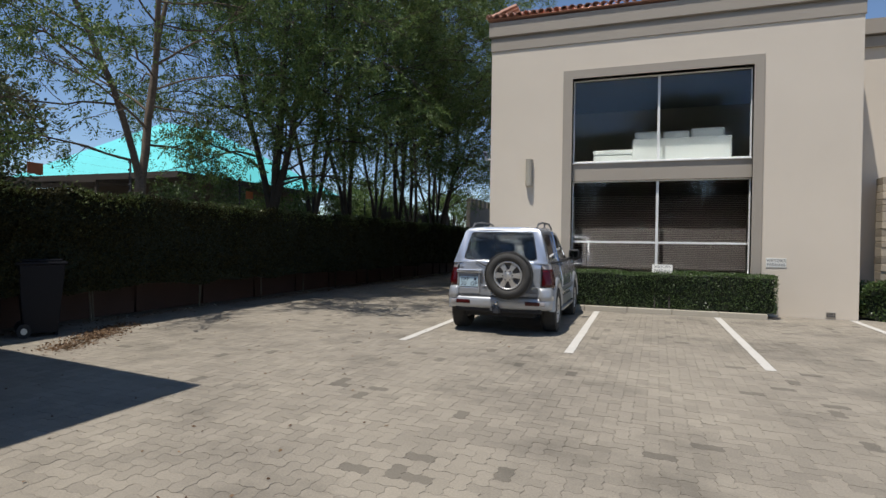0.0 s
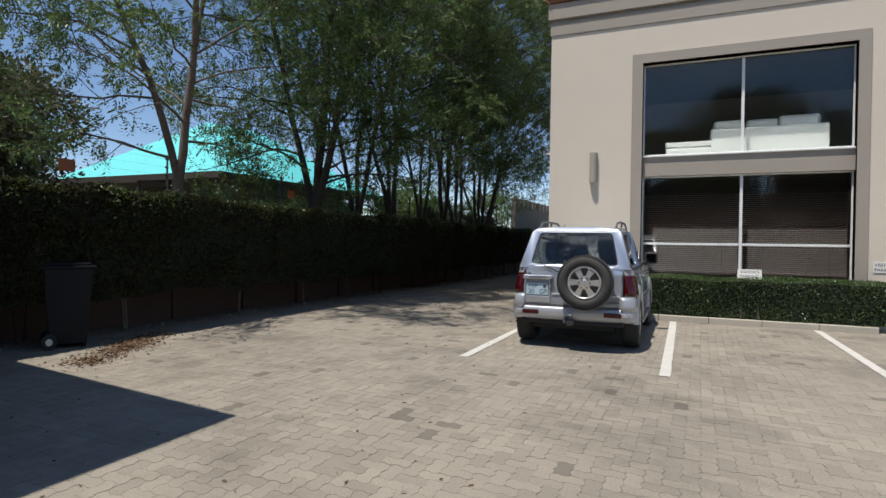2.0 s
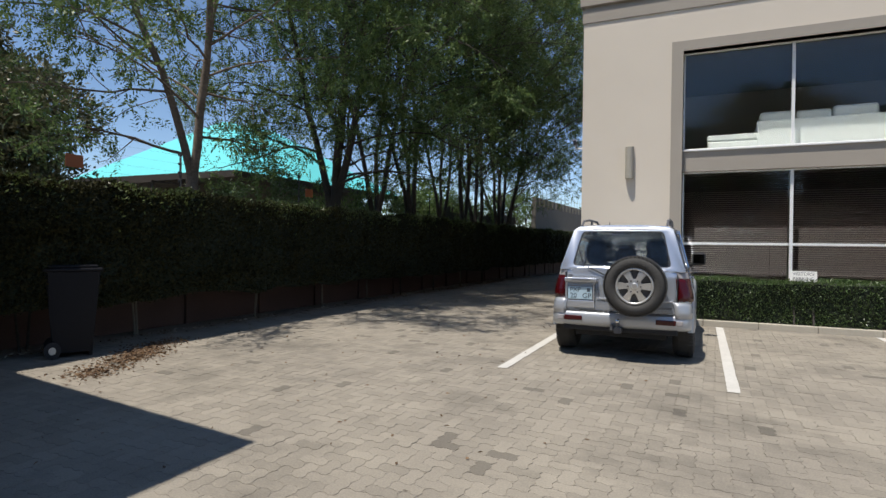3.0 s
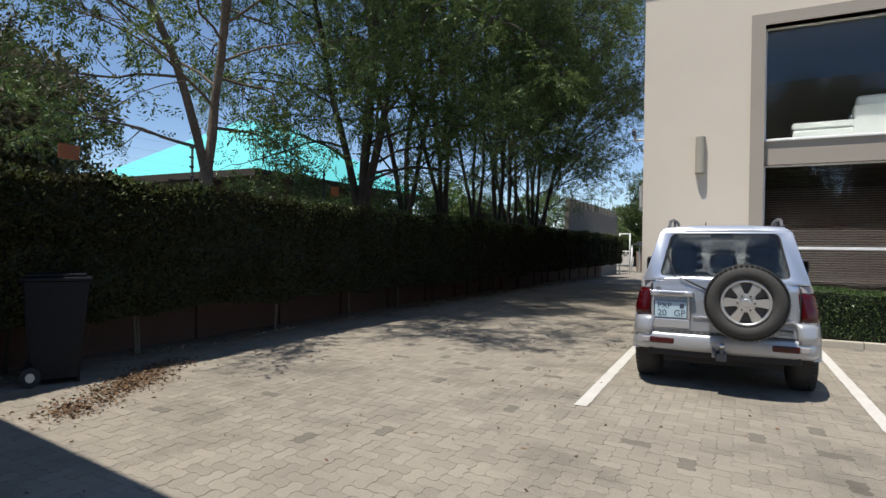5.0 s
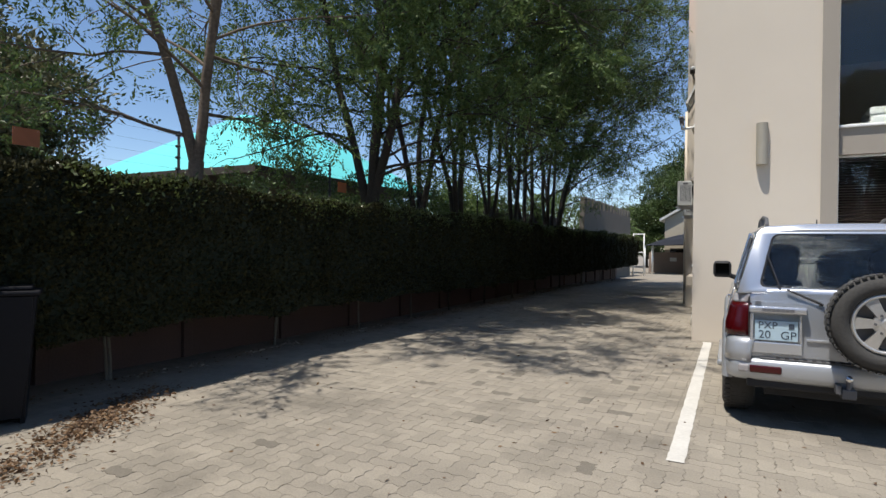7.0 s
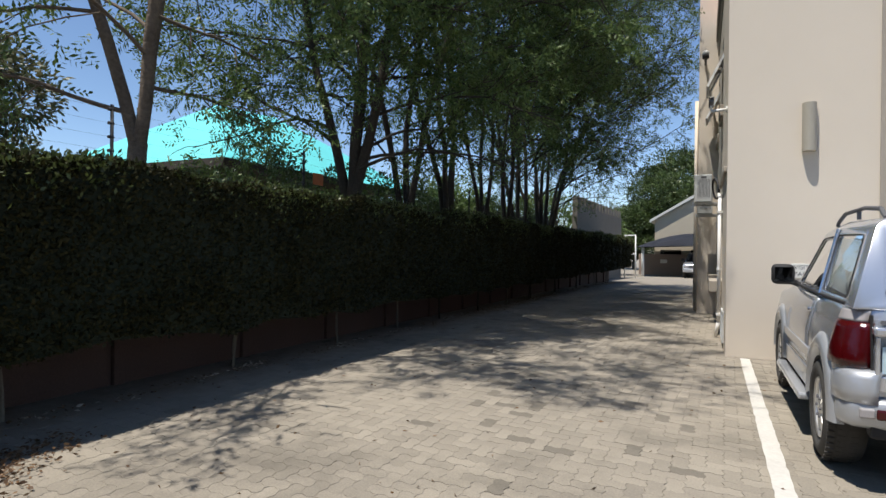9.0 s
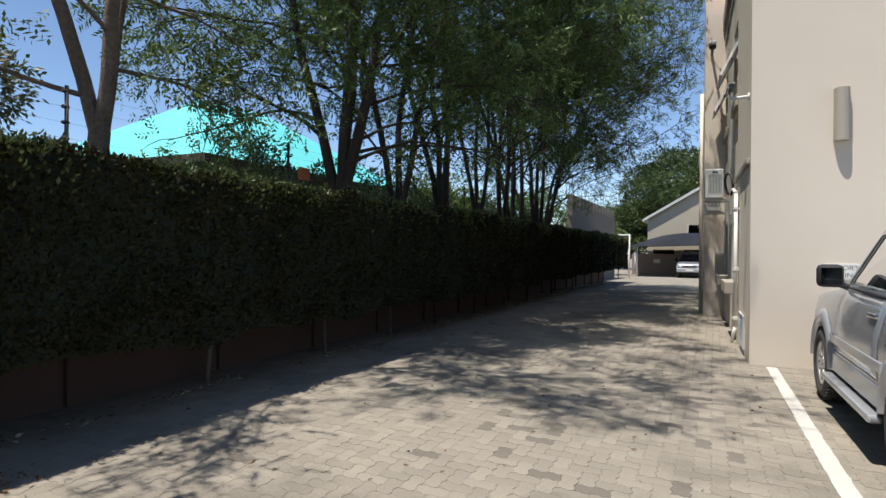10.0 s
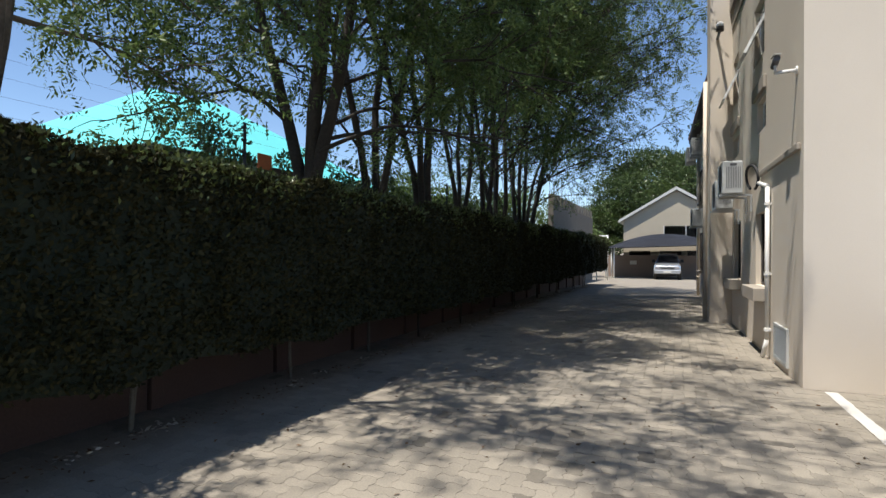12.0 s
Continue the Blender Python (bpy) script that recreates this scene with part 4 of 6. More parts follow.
# unseen wall, added to darken what the lower front window mirrors
south = tagged(empty("wall_behind_added", 0, -28, 0), "plain brown wall added unseen behind the walker to darken window reflections", "wall", kind="structure")
box("wall", -30, -0.12, -0.1, 30, 0.12, 2.6, mat("yard_plaster", (0.20, 0.15, 0.11), 0.9, vary=0.15, grain=30, bump=0.3), south)
# ---- house with the turquoise roof ----
th = tagged(empty("neighbour_house", -17, 20, 0), "low house with a bright turquoise metal hipped roof", "house")
tinv = th.matrix_world.inverted()
bm = bmesh.new()
c = [(-21.7, 15, 3.92), (-12.4, 15, 3.92), (-12.4, 26.5, 3.92), (-21.7, 26.5, 3.92)]
ap = [(-17.6, 19.4, 6.9), (-17.0, 22.0, 6.9)]
rv = [bm.verts.new(p) for p in c + ap]
for f in ((0, 1, 4), (1, 2, 5, 4), (2, 3, 5), (3, 0, 4, 5), (3, 2, 1, 0)):
    bm.faces.new([rv[i] for i in f])
part("roof", bm, ROOF_TEAL, th).matrix_parent_inverse = tinv
HOUSE = mat("house_wall", (0.12, 0.10, 0.085), 0.9, vary=0.15, grain=30, bump=0.3)
box("wall", -20.9, 17.6, 0, -14.6, 25.8, 3.865, HOUSE, th).matrix_parent_inverse = tinv
box("soffit", -21.68, 15.01, 3.87, -12.41, 26.48, 3.913, DARKWOOD, th).matrix_parent_inverse = tinv
for a in ((-21.75, 14.93, 3.72, -12.33, 14.99, 3.95), (-12.39, 15.0, 3.72, -12.33, 26.5, 3.95)):
    box("fascia", *a, DARKWOOD, th).matrix_parent_inverse = tinv
box("lean_to_roof", -21.0, 13.4, 3.45, -14.5, 14.9, 3.52, DARKWOOD, th, label="dark sheet lean-to roof").matrix_parent_inverse = tinv
for x in (-20.9, -17.8, -14.6):
    box("lean_to_post", x, 13.45, 0, x + 0.09, 13.54, 3.44, DARKWOOD, th).matrix_parent_inverse = tinv

# electric fence posts behind the hedge
for y in (4.3, 7.8, 11.2, 14.7, 18.2):
    fp = tagged(empty("fence_post", -6.45, y, 0), "thin dark electric fence post with insulators", "fence post", "electric fence posts")
    cyl("pole", (0, 0, -0.02), (0, 0, 3.15), 0.02, BLACK, fp, seg=8)
    for k in range(5):
        cyl("insulator", (0, -0.045, 2.45 + k * 0.16), (0, 0.02, 2.45 + k * 0.16), 0.02, BLACK, fp, seg=8)
wires = tagged(empty("fence_wires", -6.45, 4, 0), "thin wires of the electric fence", "wire")
for k in range(5):
    cyl("wire", (0, 0.3, 2.45 + k * 0.16), (0, 14.2, 2.45 + k * 0.16), 0.001, BLACK, wires, seg=4)
WARN = mat("warning_orange", (0.36, 0.10, 0.03), 0.5, vary=0.1, grain=10, bump=0.02)
for y, z in ((5.8, 2.72), (11.55, 2.70)):
    w = tagged(empty("warning_plate", -6.42, y, z), "small orange warning plate on the fence", "sign", "fence warning plates")
    box("plate", -0.003, -0.14, -0.1, 0.003, 0.14, 0.1, WARN, w)
    for s in (-0.12, 0.12):
        cyl("tie", (-0.03, s, 0.08), (0.004, s, 0.08), 0.004, METAL, w, seg=5)

# ---- far end of the drive ----
cw = tagged(empty("crenellated_wall", -6.7, 38, 0), "tall grey plastered wall with a crenellated top", "wall")
cinv = cw.matrix_world.inverted()
GREYWALL = mat("grey_plaster", (0.16, 0.145, 0.122), 0.9, vary=0.1, grain=40, bump=0.3)
box("wall", -6.85, 31.8, -0.6, -6.6, 45, 3.75, GREYWALL, cw).matrix_parent_inverse = cinv
for i in range(14):
    box("merlon", -6.86, 31.9 + i * 0.94, 3.751, -6.59, 32.38 + i * 0.94, 4.2, GREYWALL, cw, 0.01).matrix_parent_inverse = cinv
for i in range(14):
    cyl("spike", (-6.72, 32.6 + i * 0.94, 3.75), (-6.72, 32.6 + i * 0.94, 4.75), 0.012, GREYPLASTIC, cw, seg=5).matrix_parent_inverse = cinv
pf = tagged(empty("timber_fence", -7.9, 28, 0), "weathered dark timber pale fence behind the trees", "fence")
pinv = pf.matrix_world.inverted()
for i in range(60):
    box("pale", -7.95, 22 + i * 0.165, 0, -7.92, 22.15 + i * 0.165, 3.0 + random.uniform(-0.15, 0.15), DARKWOOD, pf).matrix_parent_inverse = pinv

gh = tagged(empty("gabled_house", -1.4, 56, -0.6), "beige house with a plain white-edged gable", "house")
ginv = gh.matrix_world.inverted()
HB = mat("house_beige", (0.43, 0.375, 0.285), 0.9, vary=0.06, grain=40, bump=0.2)
bm = bmesh.new()
pr = [(-5.35, -1), (2.5, -1), (2.5, 4.05), (-1.4, 6.35), (-5.35, 4.05)]
a = [bm.verts.new((x, 54.0, z)) for x, z in pr]
b = [bm.verts.new((x, 64.0, z)) for x, z in pr]
bm.faces.new(a), bm.faces.new(b)
for i in range(5):
    bm.faces.new([a[i], a[(i + 1) % 5], b[(i + 1) % 5], b[i]])
part("wall", bm, HB, gh).matrix_parent_inverse = ginv
for sg, x1 in ((-1, -5.72), (1, 2.9)):
    bm = bmesh.new()
    v = [(-1.4, 6.42), (x1, 6.42 - abs(x1 + 1.4) * 0.59), (x1, 6.64 - abs(x1 + 1.4) * 0.59), (-1.4, 6.66)]
    a = [bm.verts.new((x, 53.7, z)) for x, z in v]
    b = [bm.verts.new((x, 64.2, z)) for x, z in v]
    bm.faces.new(a), bm.faces.new(b)
    for i in range(4):
        bm.faces.new([a[i], a[(i + 1) % 4], b[(i + 1) % 4], b[i]])
    part("roof", bm, mat("pale_roof_edge", (0.55, 0.55, 0.52), 0.6, vary=0.06, grain=20, bump=0.1), gh).matrix_parent_inverse = ginv
box("window", -2.3, 53.97, 2.2, 1.0, 53.995, 3.58, WDARK, gh).matrix_parent_inverse = ginv
for x in (-2.32, -0.72, 0.98):
    box("window_frame", x, 53.94, 2.18, x + 0.05, 53.968, 3.6, WHITE, gh).matrix_parent_inverse = ginv

yw = tagged(empty("wall_yard", -2, 53, -0.5), "brown plastered yard wall at the end of the drive", "wall", kind="structure")
yinv = yw.matrix_world.inverted()
YB = mat("yard_brown", (0.30, 0.225, 0.18), 0.9, vary=0.08, grain=30, bump=0.2)
box("wall", -6.4, 52.6, -1, 4.5, 52.8, 1.27, YB, yw).matrix_parent_inverse = yinv
box("notice_plate", -4.75, 52.57, 0.55, -4.25, 52.598, 0.85, SIGN, yw).matrix_parent_inverse = yinv
for x in (-4.9, -2.6, -0.6):
    box("clerestory", x, 53.9, 1.25, x + 1.6, 53.96, 1.62, WDARK, gh).matrix_parent_inverse = ginv
# shade-net carport
cp = tagged(empty("carport", -2.5, 48, -0.35), "dark grey shade-net carport on white posts", "carport")
cinv2 = cp.matrix_world.inverted()
NET = mat("shade_net", (0.035, 0.04, 0.055), 0.85, vary=0.15, grain=80, bump=0.2)
bm = bmesh.new()
N = 10
grid = [[bm.verts.new((-6.2 + 7.6 * i / N, 48.4 + 5.5 * j / N, 1.80 + 0.95 * math.sin(math.pi * min(max(i / N, 0.0), 1.0)) ** 0.8 * math.sin(math.pi * j / N) ** 0.5 + (0.25 * i / N))) for i in range(N + 1)] for j in range(N + 1)]
for j in range(N):
    for i in range(N):
        bm.faces.new([grid[j][i], grid[j][i + 1], grid[j + 1][i + 1], grid[j + 1][i]])
bmesh.ops.solidify(bm, geom=bm.faces[:], thickness=0.03)
part("net", bm, NET, cp).matrix_parent_inverse = cinv2
for x, y in ((-6.1, 48.5), (-5.6, 49.0), (1.3, 48.5), (-6.1, 52.3), (1.3, 52.3)):
    cyl("post", (x, y, -0.6), (x, y, 1.82), 0.055, WHITE, cp).matrix_parent_inverse = cinv2
# small white gate frame by the hedge's end
gt = tagged(empty("pipe_gate", -6.2, 44, -0.3), "white tubular gate beside the hedge's end", "gate")
for a, b in (((0, 0, -0.1), (0, 0, 2.9)), ((0.7, 0, -0.1), (0.7, 0, 2.9)), ((0, 0, 2.85), (0.7, 0, 2.85)), ((0, 0, 1.6), (0.7, 0, 1.6))):
    cyl("tube", a, b, 0.04, WHITE, gt, seg=8)

# ---- portico of the building behind the walker: its column edge and its shadow come into view ----
PH = 4.9
cx, cy = -0.42 - 0.15 * PH, 3.32 - 0.30 * PH
port = tagged(empty("portico", -3, 0, 0), "taupe portico column and flat roof across the yard", "portico")
pinv2 = port.matrix_world.inverted()
DARKTAUPE = mat("taupe_paint", (0.19, 0.16, 0.135), 0.85, vary=0.07, grain=60, bump=0.25)
bm = bmesh.new()
poly = [(cx, cy), (cx - 4.6, cy + 0.55), (cx - 4.6, cy - 9.0), (cx + 0.2, cy - 9.0)]
a = [bm.verts.new((x, y, PH)) for x, y in poly]
b = [bm.verts.new((x, y, PH + 0.25)) for x, y in poly]
bm.faces.new(a), bm.faces.new(b)
for i in range(4):
    bm.faces.new([a[i], a[(i + 1) % 4], b[(i + 1) % 4], b[i]])
part("roof_slab", bm, DARKTAUPE, port).matrix_parent_inverse = pinv2
box("column", -1.6, 1.5, -0.02, -1.2, 1.9, PH - 0.002, DARKTAUPE, port, 0.012).matrix_parent_inverse = pinv2
box("column", -5.4, 1.5, -0.02, -5.0, 1.9, PH - 0.002, DARKTAUPE, port, 0.012).matrix_parent_inverse = pinv2
box("back_wall", -5.6, -7.2, 0, -1.2, -6.9, PH - 0.002, PLASTER, port).matrix_parent_inverse = pinv2
# ---- vehicles ----
def car_paint(name, base, rough=0.27, metal=0.72):
    m = mat(name, base, rough, metal, vary=0.03, grain=300, bump=0.0)
    m.node_tree.nodes["Principled BSDF"].inputs["Coat Weight"].default_value = 0.8
    m.node_tree.nodes["Principled BSDF"].inputs["Coat Roughness"].default_value = 0.06
    return m


SILVER = car_paint("silver_paint", (0.58, 0.605, 0.65))
CLADDING = car_paint("lower_silver", (0.42, 0.435, 0.46), 0.42, 0.45)
CARGLASS = glass_mat("car_glass", (0.72, 0.78, 0.80))
CARGLASS.node_tree.nodes["Principled BSDF"].inputs["IOR"].default_value = 1.3
TYRE = mat("tyre", (0.045, 0.043, 0.040), 0.85, vary=0.25, grain=40, bump=0.3)
ALLOY = mat("alloy", (0.60, 0.59, 0.57), 0.35, 0.75, vary=0.08, grain=30, bump=0.03)
LAMP_RED = mat("lamp_red", (0.05, 0.002, 0.003), 0.12, vary=0.15, grain=60, bump=0.2)
LAMP_CLEAR = mat("lamp_clear", (0.34, 0.32, 0.32), 0.15, vary=0.1, grain=60, bump=0.2)
SEAT = mat("seat_cloth", (0.03, 0.032, 0.038), 0.9, vary=0.2, grain=80, bump=0.2)
MIRROR_DARK = mat("mirror_glass", (0.10, 0.11, 0.12), 0.04, 1.0, vary=0.02, grain=10, bump=0)
CHROME = mat("chrome", (0.75, 0.75, 0.76), 0.12, 1.0, vary=0.02, grain=10, bump=0)


def lathe(bm, prof, seg=40):
    """Turns (radius, depth) points about the y axis into bm."""
    rings = [[bm.verts.new((r * math.cos(math.tau * k / seg), y, r * math.sin(math.tau * k / seg))) for k in range(seg)] for r, y in prof]
    for a, b in zip(rings, rings[1:]):
        for k in range(seg):
            bm.faces.new([a[k], a[(k + 1) % seg], b[(k + 1) % seg], b[k]])
    return rings


def wheel(parent, m, r=0.375, w=0.25, name="wheel"):
    """A road wheel facing -y: tyre with tread blocks, six-spoke alloy rim, nuts."""
    k = r / 0.375
    wh = new(name)
    wh.parent = parent
    wh.matrix_basis = m
    bm = bmesh.new()
    h = w / 2
    lathe(bm, [(0.225 * k, -h + 0.03), (0.245 * k, -h), (0.30 * k, -h - 0.012), (0.345 * k, -h + 0.012), (0.368 * k, -h + 0.045), (0.375 * k, -0.03), (0.375 * k, 0.03), (0.368 * k, h - 0.045), (0.345 * k, h - 0.012), (0.30 * k, h + 0.01), (0.225 * k, h - 0.03)])
    ty = part("tyre", bm, TYRE, wh, smooth=True)
    bm = bmesh.new()
    for i in range(48):
        for y in (-h + 0.03, -0.035, 0.04):
            add_box(bm, -0.016, y - 0.024, r - 0.012, 0.014, y + 0.024, r + 0.0008, 0, Matrix.Rotation(math.tau * (i + (0.5 if y > -0.05 else 0)) / 48, 4, "Y"))
    tread = part("tread", bm, TYRE, ty)
    tread["kind"] = "stuff"
    bm = bmesh.new()
    lathe(bm, [(0.228 * k, -h + 0.025), (0.215 * k, -h + 0.005), (0.20 * k, -h + 0.02), (0.195 * k, 0.0), (0.195 * k, h - 0.03)])
    part("rim", bm, ALLOY, wh, smooth=True)
    bm = bmesh.new()
    lathe(bm, [(0.001, -h + 0.075), (0.197 * k, -h + 0.085)], 24)
    part("brake_disc", bm, GREYPLASTIC, wh)
    for i in range(6):
        bm = bmesh.new()
        v = []
        for rr, hw, d in ((0.055, 0.028, 0.012), (0.12, 0.034, 0.016), (0.2, 0.046, 0.022)):
            v.append([bm.verts.new((rr * k, -h + d, -hw * k)), bm.verts.new((rr * k, -h + d, hw * k)), bm.verts.new((rr * k, -h + d + 0.035, hw * k * 1.1)), bm.verts.new((rr * k, -h + d + 0.035, -hw * k * 1.1))])
        for a, b in zip(v, v[1:]):
            for q in range(4):
                bm.faces.new([a[q], a[(q + 1) % 4], b[(q + 1) % 4], b[q]])
        bm.faces.new(v[0]), bm.faces.new(v[-1])
        bmesh.ops.transform(bm, matrix=Matrix.Rotation(math.tau * (i + 0.5) / 6 - math.pi / 3 + math.pi / 6, 4, "Y"), verts=bm.verts)
        part("spoke", bm, ALLOY, wh)
    bm = bmesh.new()
    lathe(bm, [(0.001, -h + 0.006), (0.035 * k, -h + 0.007), (0.045 * k, -h + 0.012), (0.09 * k, -h + 0.02), (0.092 * k, -h + 0.05)], 20)
    part("hub_cap", bm, ALLOY, wh, smooth=False)
    for i in range(6):
        a = math.tau * i / 6
        cyl("wheel_nut", (0.075 * k * math.cos(a), -h + 0.045, 0.075 * k * math.sin(a)), (0.075 * k * math.cos(a), -h + 0.0, 0.075 * k * math.sin(a)), 0.011, GREYPLASTIC, wh, seg=6)
    return wh


def arch(cy, cz, r, n=14):
    return [(cy + r * math.cos(math.pi * i / n), cz + r * math.sin(math.pi * i / n)) for i in range(n + 1)]


WB = (0.70, 3.26)  # hubs behind each other, from the tail
HUB_Z, ARCH_R = 0.375, 0.435
PLAN = ((0.0, 0.03), (0.35, 0.035), (0.62, 0.045), (0.74, 0.06), (0.81, 0.09), (0.855, 0.14), (0.878, 0.21), (0.885, 0.30))
NOSE = ((0.885, 3.70), (0.86, 3.80), (0.80, 3.90), (0.66, 3.97), (0.35, 4.0), (0.0, 4.005))


def lerp_table(table, t):
    """Straight lines between (t, value) pairs."""
    for (a, u), (b, v) in zip(table, table[1:]):
        if t <= b:
            k = min(max((t - a) / (b - a), 0.0), 1.0)
            k = k * k * (3 - 2 * k) * 0.4 + k * 0.6
            return u + (v - u) * k
    return table[-1][1]


def car_narrow(z):
    """How the sides draw in above the waist and below the sill."""
    return lerp_table(((0.30, 0.965), (0.50, 0.99), (0.68, 1.0), (0.86, 0.995), (1.02, 0.955), (1.18, 0.905)), z)


def car_skin(px, py, z, out=0.0):
    """The point of the car's skin above (px, py) of its plan at height z, moved out by a few millimetres."""
    y = py
    if py < 0.4:
        y += (lerp_table(((0.4, 0.05), (0.62, 0.0), (0.85, 0.01), (1.2, 0.075)), z)) * (1 - py / 0.4)
        y -= out * (1 - py / 0.32) if py < 0.32 else 0
    return Vector(((abs(px) * car_narrow(z) + (out if abs(px) > 0.68 else 0)) * (1 if px >= 0 else -1), y, z))


def car_low(y):
    z = 0.42 if 0.3 < y < 3.7 else 0.44
    for hub in WB:
        if abs(y - hub) < ARCH_R:
            z = max(z, HUB_Z + 0.02 + math.sqrt(ARCH_R ** 2 - (y - hub) ** 2))
    return z


def car_top(y):
    return lerp_table(((0.0, 1.17), (2.75, 1.18), (2.95, 1.15), (3.45, 1.09), (3.8, 1.01), (4.01, 0.90)), y)


def rounded_window(bm, quad, u0, u1, v0, v1, r):
    """Fills a quad (two lower, two upper corners) but for a round-cornered hole; gives the hole's outline."""
    a, b, c, d = [v.co.copy() for v in quad]
    wide, high = max((b - a).length, 0.01), max((d - a).length, 0.01)

    def at(u, v):
        return (a * (1 - u) + b * u) * (1 - v) + (d * (1 - u) + c * u) * v

    ru, rv = r / wide, r / high
    inner = []
    for cu, cv, start in ((u0 + ru, v0 + rv, 180), (u1 - ru, v0 + rv, 270), (u1 - ru, v1 - rv, 0), (u0 + ru, v1 - rv, 90)):
        inner.append([bm.verts.new(at(cu + ru * math.cos(radians(start + 30 * k)), cv + rv * math.sin(radians(start + 30 * k)))) for k in range(4)])
    for k in range(4):
        for p, q in zip(inner[k], inner[k][1:]):
            bm.faces.new([quad[k], q, p])
        bm.faces.new([quad[k], quad[(k + 1) % 4], inner[(k + 1) % 4][0], inner[k][-1]])
    return [v.co.copy() for ring in inner for v in ring]


def suv(x, y, z, rz, detailed, label, paint_top, paint_low):
    """A boxy off-road car, three doors, facing +y; origin on the ground under its tail."""
    car = tagged(new("car"), label, "car")
    car.matrix_world = pose(x, y, z, 0, 0, rz)
    RY, FYW, WZ = *WB, HUB_Z
    # body: the plan drawn up from sill and wheel arches to the waist and bonnet
    ys = [0.45 + 3.2 * k / 40 for k in range(41)]
    for hub in WB:
        ys = [q for q in ys if abs(q - hub) > ARCH_R + 0.01] + [hub - ARCH_R * math.cos(math.pi * k / 18) for k in range(19)]
    half = [*PLAN, *[(0.885, q) for q in sorted(ys) if 0.31 < q < 3.69], *NOSE]
    ring = half + [(-px, py) for px, py in reversed(half[1:-1])]
    bm = bmesh.new()
    rows = 11
    grid = []
    for px, py in ring:
        lo, hi = car_low(py), car_top(py)
        grid.append([bm.verts.new(car_skin(px, py, lo + (hi - lo) * k / (rows - 1))) for k in range(rows)])
    n = len(ring)
    for i in range(n):
        a, b = grid[i], grid[(i + 1) % n]
        for k in range(rows - 1):
            bm.faces.new([a[k], b[k], b[k + 1], a[k + 1]])
    nh = len(half)
    crown = [[bm.verts.new((grid[i][-1].co.x * f, grid[i][-1].co.y, grid[i][-1].co.z + h)) for f, h in ((0.93, 0.022), (0.6, 0.04), (0, 0.045), (-0.6, 0.04), (-0.93, 0.022))] for i in range(1, nh - 1)]
    lines = [[grid[i][-1], *crown[i - 1], grid[n - i][-1]] for i in range(1, nh - 1)]
    for a, b in zip(lines, lines[1:]):
        for k in range(6):
            bm.faces.new([a[k], a[k + 1], b[k + 1], b[k]])
    bm.faces.new([grid[0][-1], *lines[0]]), bm.faces.new([grid[nh - 1][-1], *lines[-1]])
    bmesh.ops.recalc_face_normals(bm, faces=bm.faces)
    part("body", bm, paint_top, car, smooth=True)
    box("underbody", -0.58, 0.15, 0.28, 0.58, 3.8, 0.9, BLACK, car)
    for hub in WB:
        for sx in (-1, 1):
            bm = bmesh.new()
            a = [[bm.verts.new((sx * w, p, q)) for p, q in arch(hub, WZ + 0.02, ARCH_R + 0.004, 14)] for w in (0.585, 0.87)]
            for k in range(14):
                bm.faces.new([a[0][k], a[0][k + 1], a[1][k + 1], a[1][k]])
            part("wheel_housing", bm, BLACK, car)
    # cabin shell with round-cornered window openings
    bm = bmesh.new()
    zb, zt = 1.165, 1.705
    P = {}
    for s in (-1, 1):
        P[s, "b0"], P[s, "b1"], P[s, "b2"] = (s * 0.80, 0.105, zb), (s * 0.808, 1.26, zb + 0.01), (s * 0.78, 2.84, zb + 0.01)
        P[s, "t0"], P[s, "t1"], P[s, "t2"] = (s * 0.645, 0.28, zt), (s * 0.66, 1.38, zt + 0.02), (s * 0.63, 2.16, zt)
        P[s, "r0"], P[s, "r1"], P[s, "r2"] = (s * 0.575, 0.34, zt + 0.055), (s * 0.585, 1.38, zt + 0.08), (s * 0.56, 2.04, zt + 0.06)
        P[s, "q0"], P[s, "q1"], P[s, "q2"] = (s * 0.25, 0.345, zt + 0.075), (s * 0.25, 1.38, zt + 0.11), (s * 0.25, 2.02, zt + 0.085)
        P[s, "s0"] = (s * 0.30, 0.275, zt + 0.02)
    V = {k: bm.verts.new(p) for k, p in P.items()}
    glasses = [("rear_glass", rounded_window(bm, [V[-1, "b0"], V[1, "b0"], V[1, "t0"], V[-1, "t0"]], 0.098, 0.902, 0.10, 0.965, 0.06))]
    glasses.append(("windscreen", rounded_window(bm, [V[1, "b2"], V[-1, "b2"], V[-1, "t2"], V[1, "t2"]], 0.06, 0.94, 0.06, 0.94, 0.06)))
    for s in (-1, 1):
        glasses.append(("quarter_glass", rounded_window(bm, [V[s, "b0"], V[s, "b1"], V[s, "t1"], V[s, "t0"]], 0.22, 0.965, 0.08, 0.90, 0.05)))
        glasses.append(("door_glass", rounded_window(bm, [V[s, "b1"], V[s, "b2"], V[s, "t2"], V[s, "t1"]], 0.035, 0.93, 0.08, 0.90, 0.04)))
        for a, b in (("0", "1"), ("1", "2")):
            bm.faces.new([V[s, "t" + a], V[s, "t" + b], V[s, "r" + b], V[s, "r" + a]])
            bm.faces.new([V[s, "r" + a], V[s, "r" + b], V[s, "q" + b], V[s, "q" + a]])
        bm.faces.new([V[s, "t0"], V[s, "r0"], V[s, "q0"], V[s, "s0"]])
    bm.faces.new([V[-1, "t0"], V[-1, "s0"], V[1, "s0"], V[1, "t0"]])
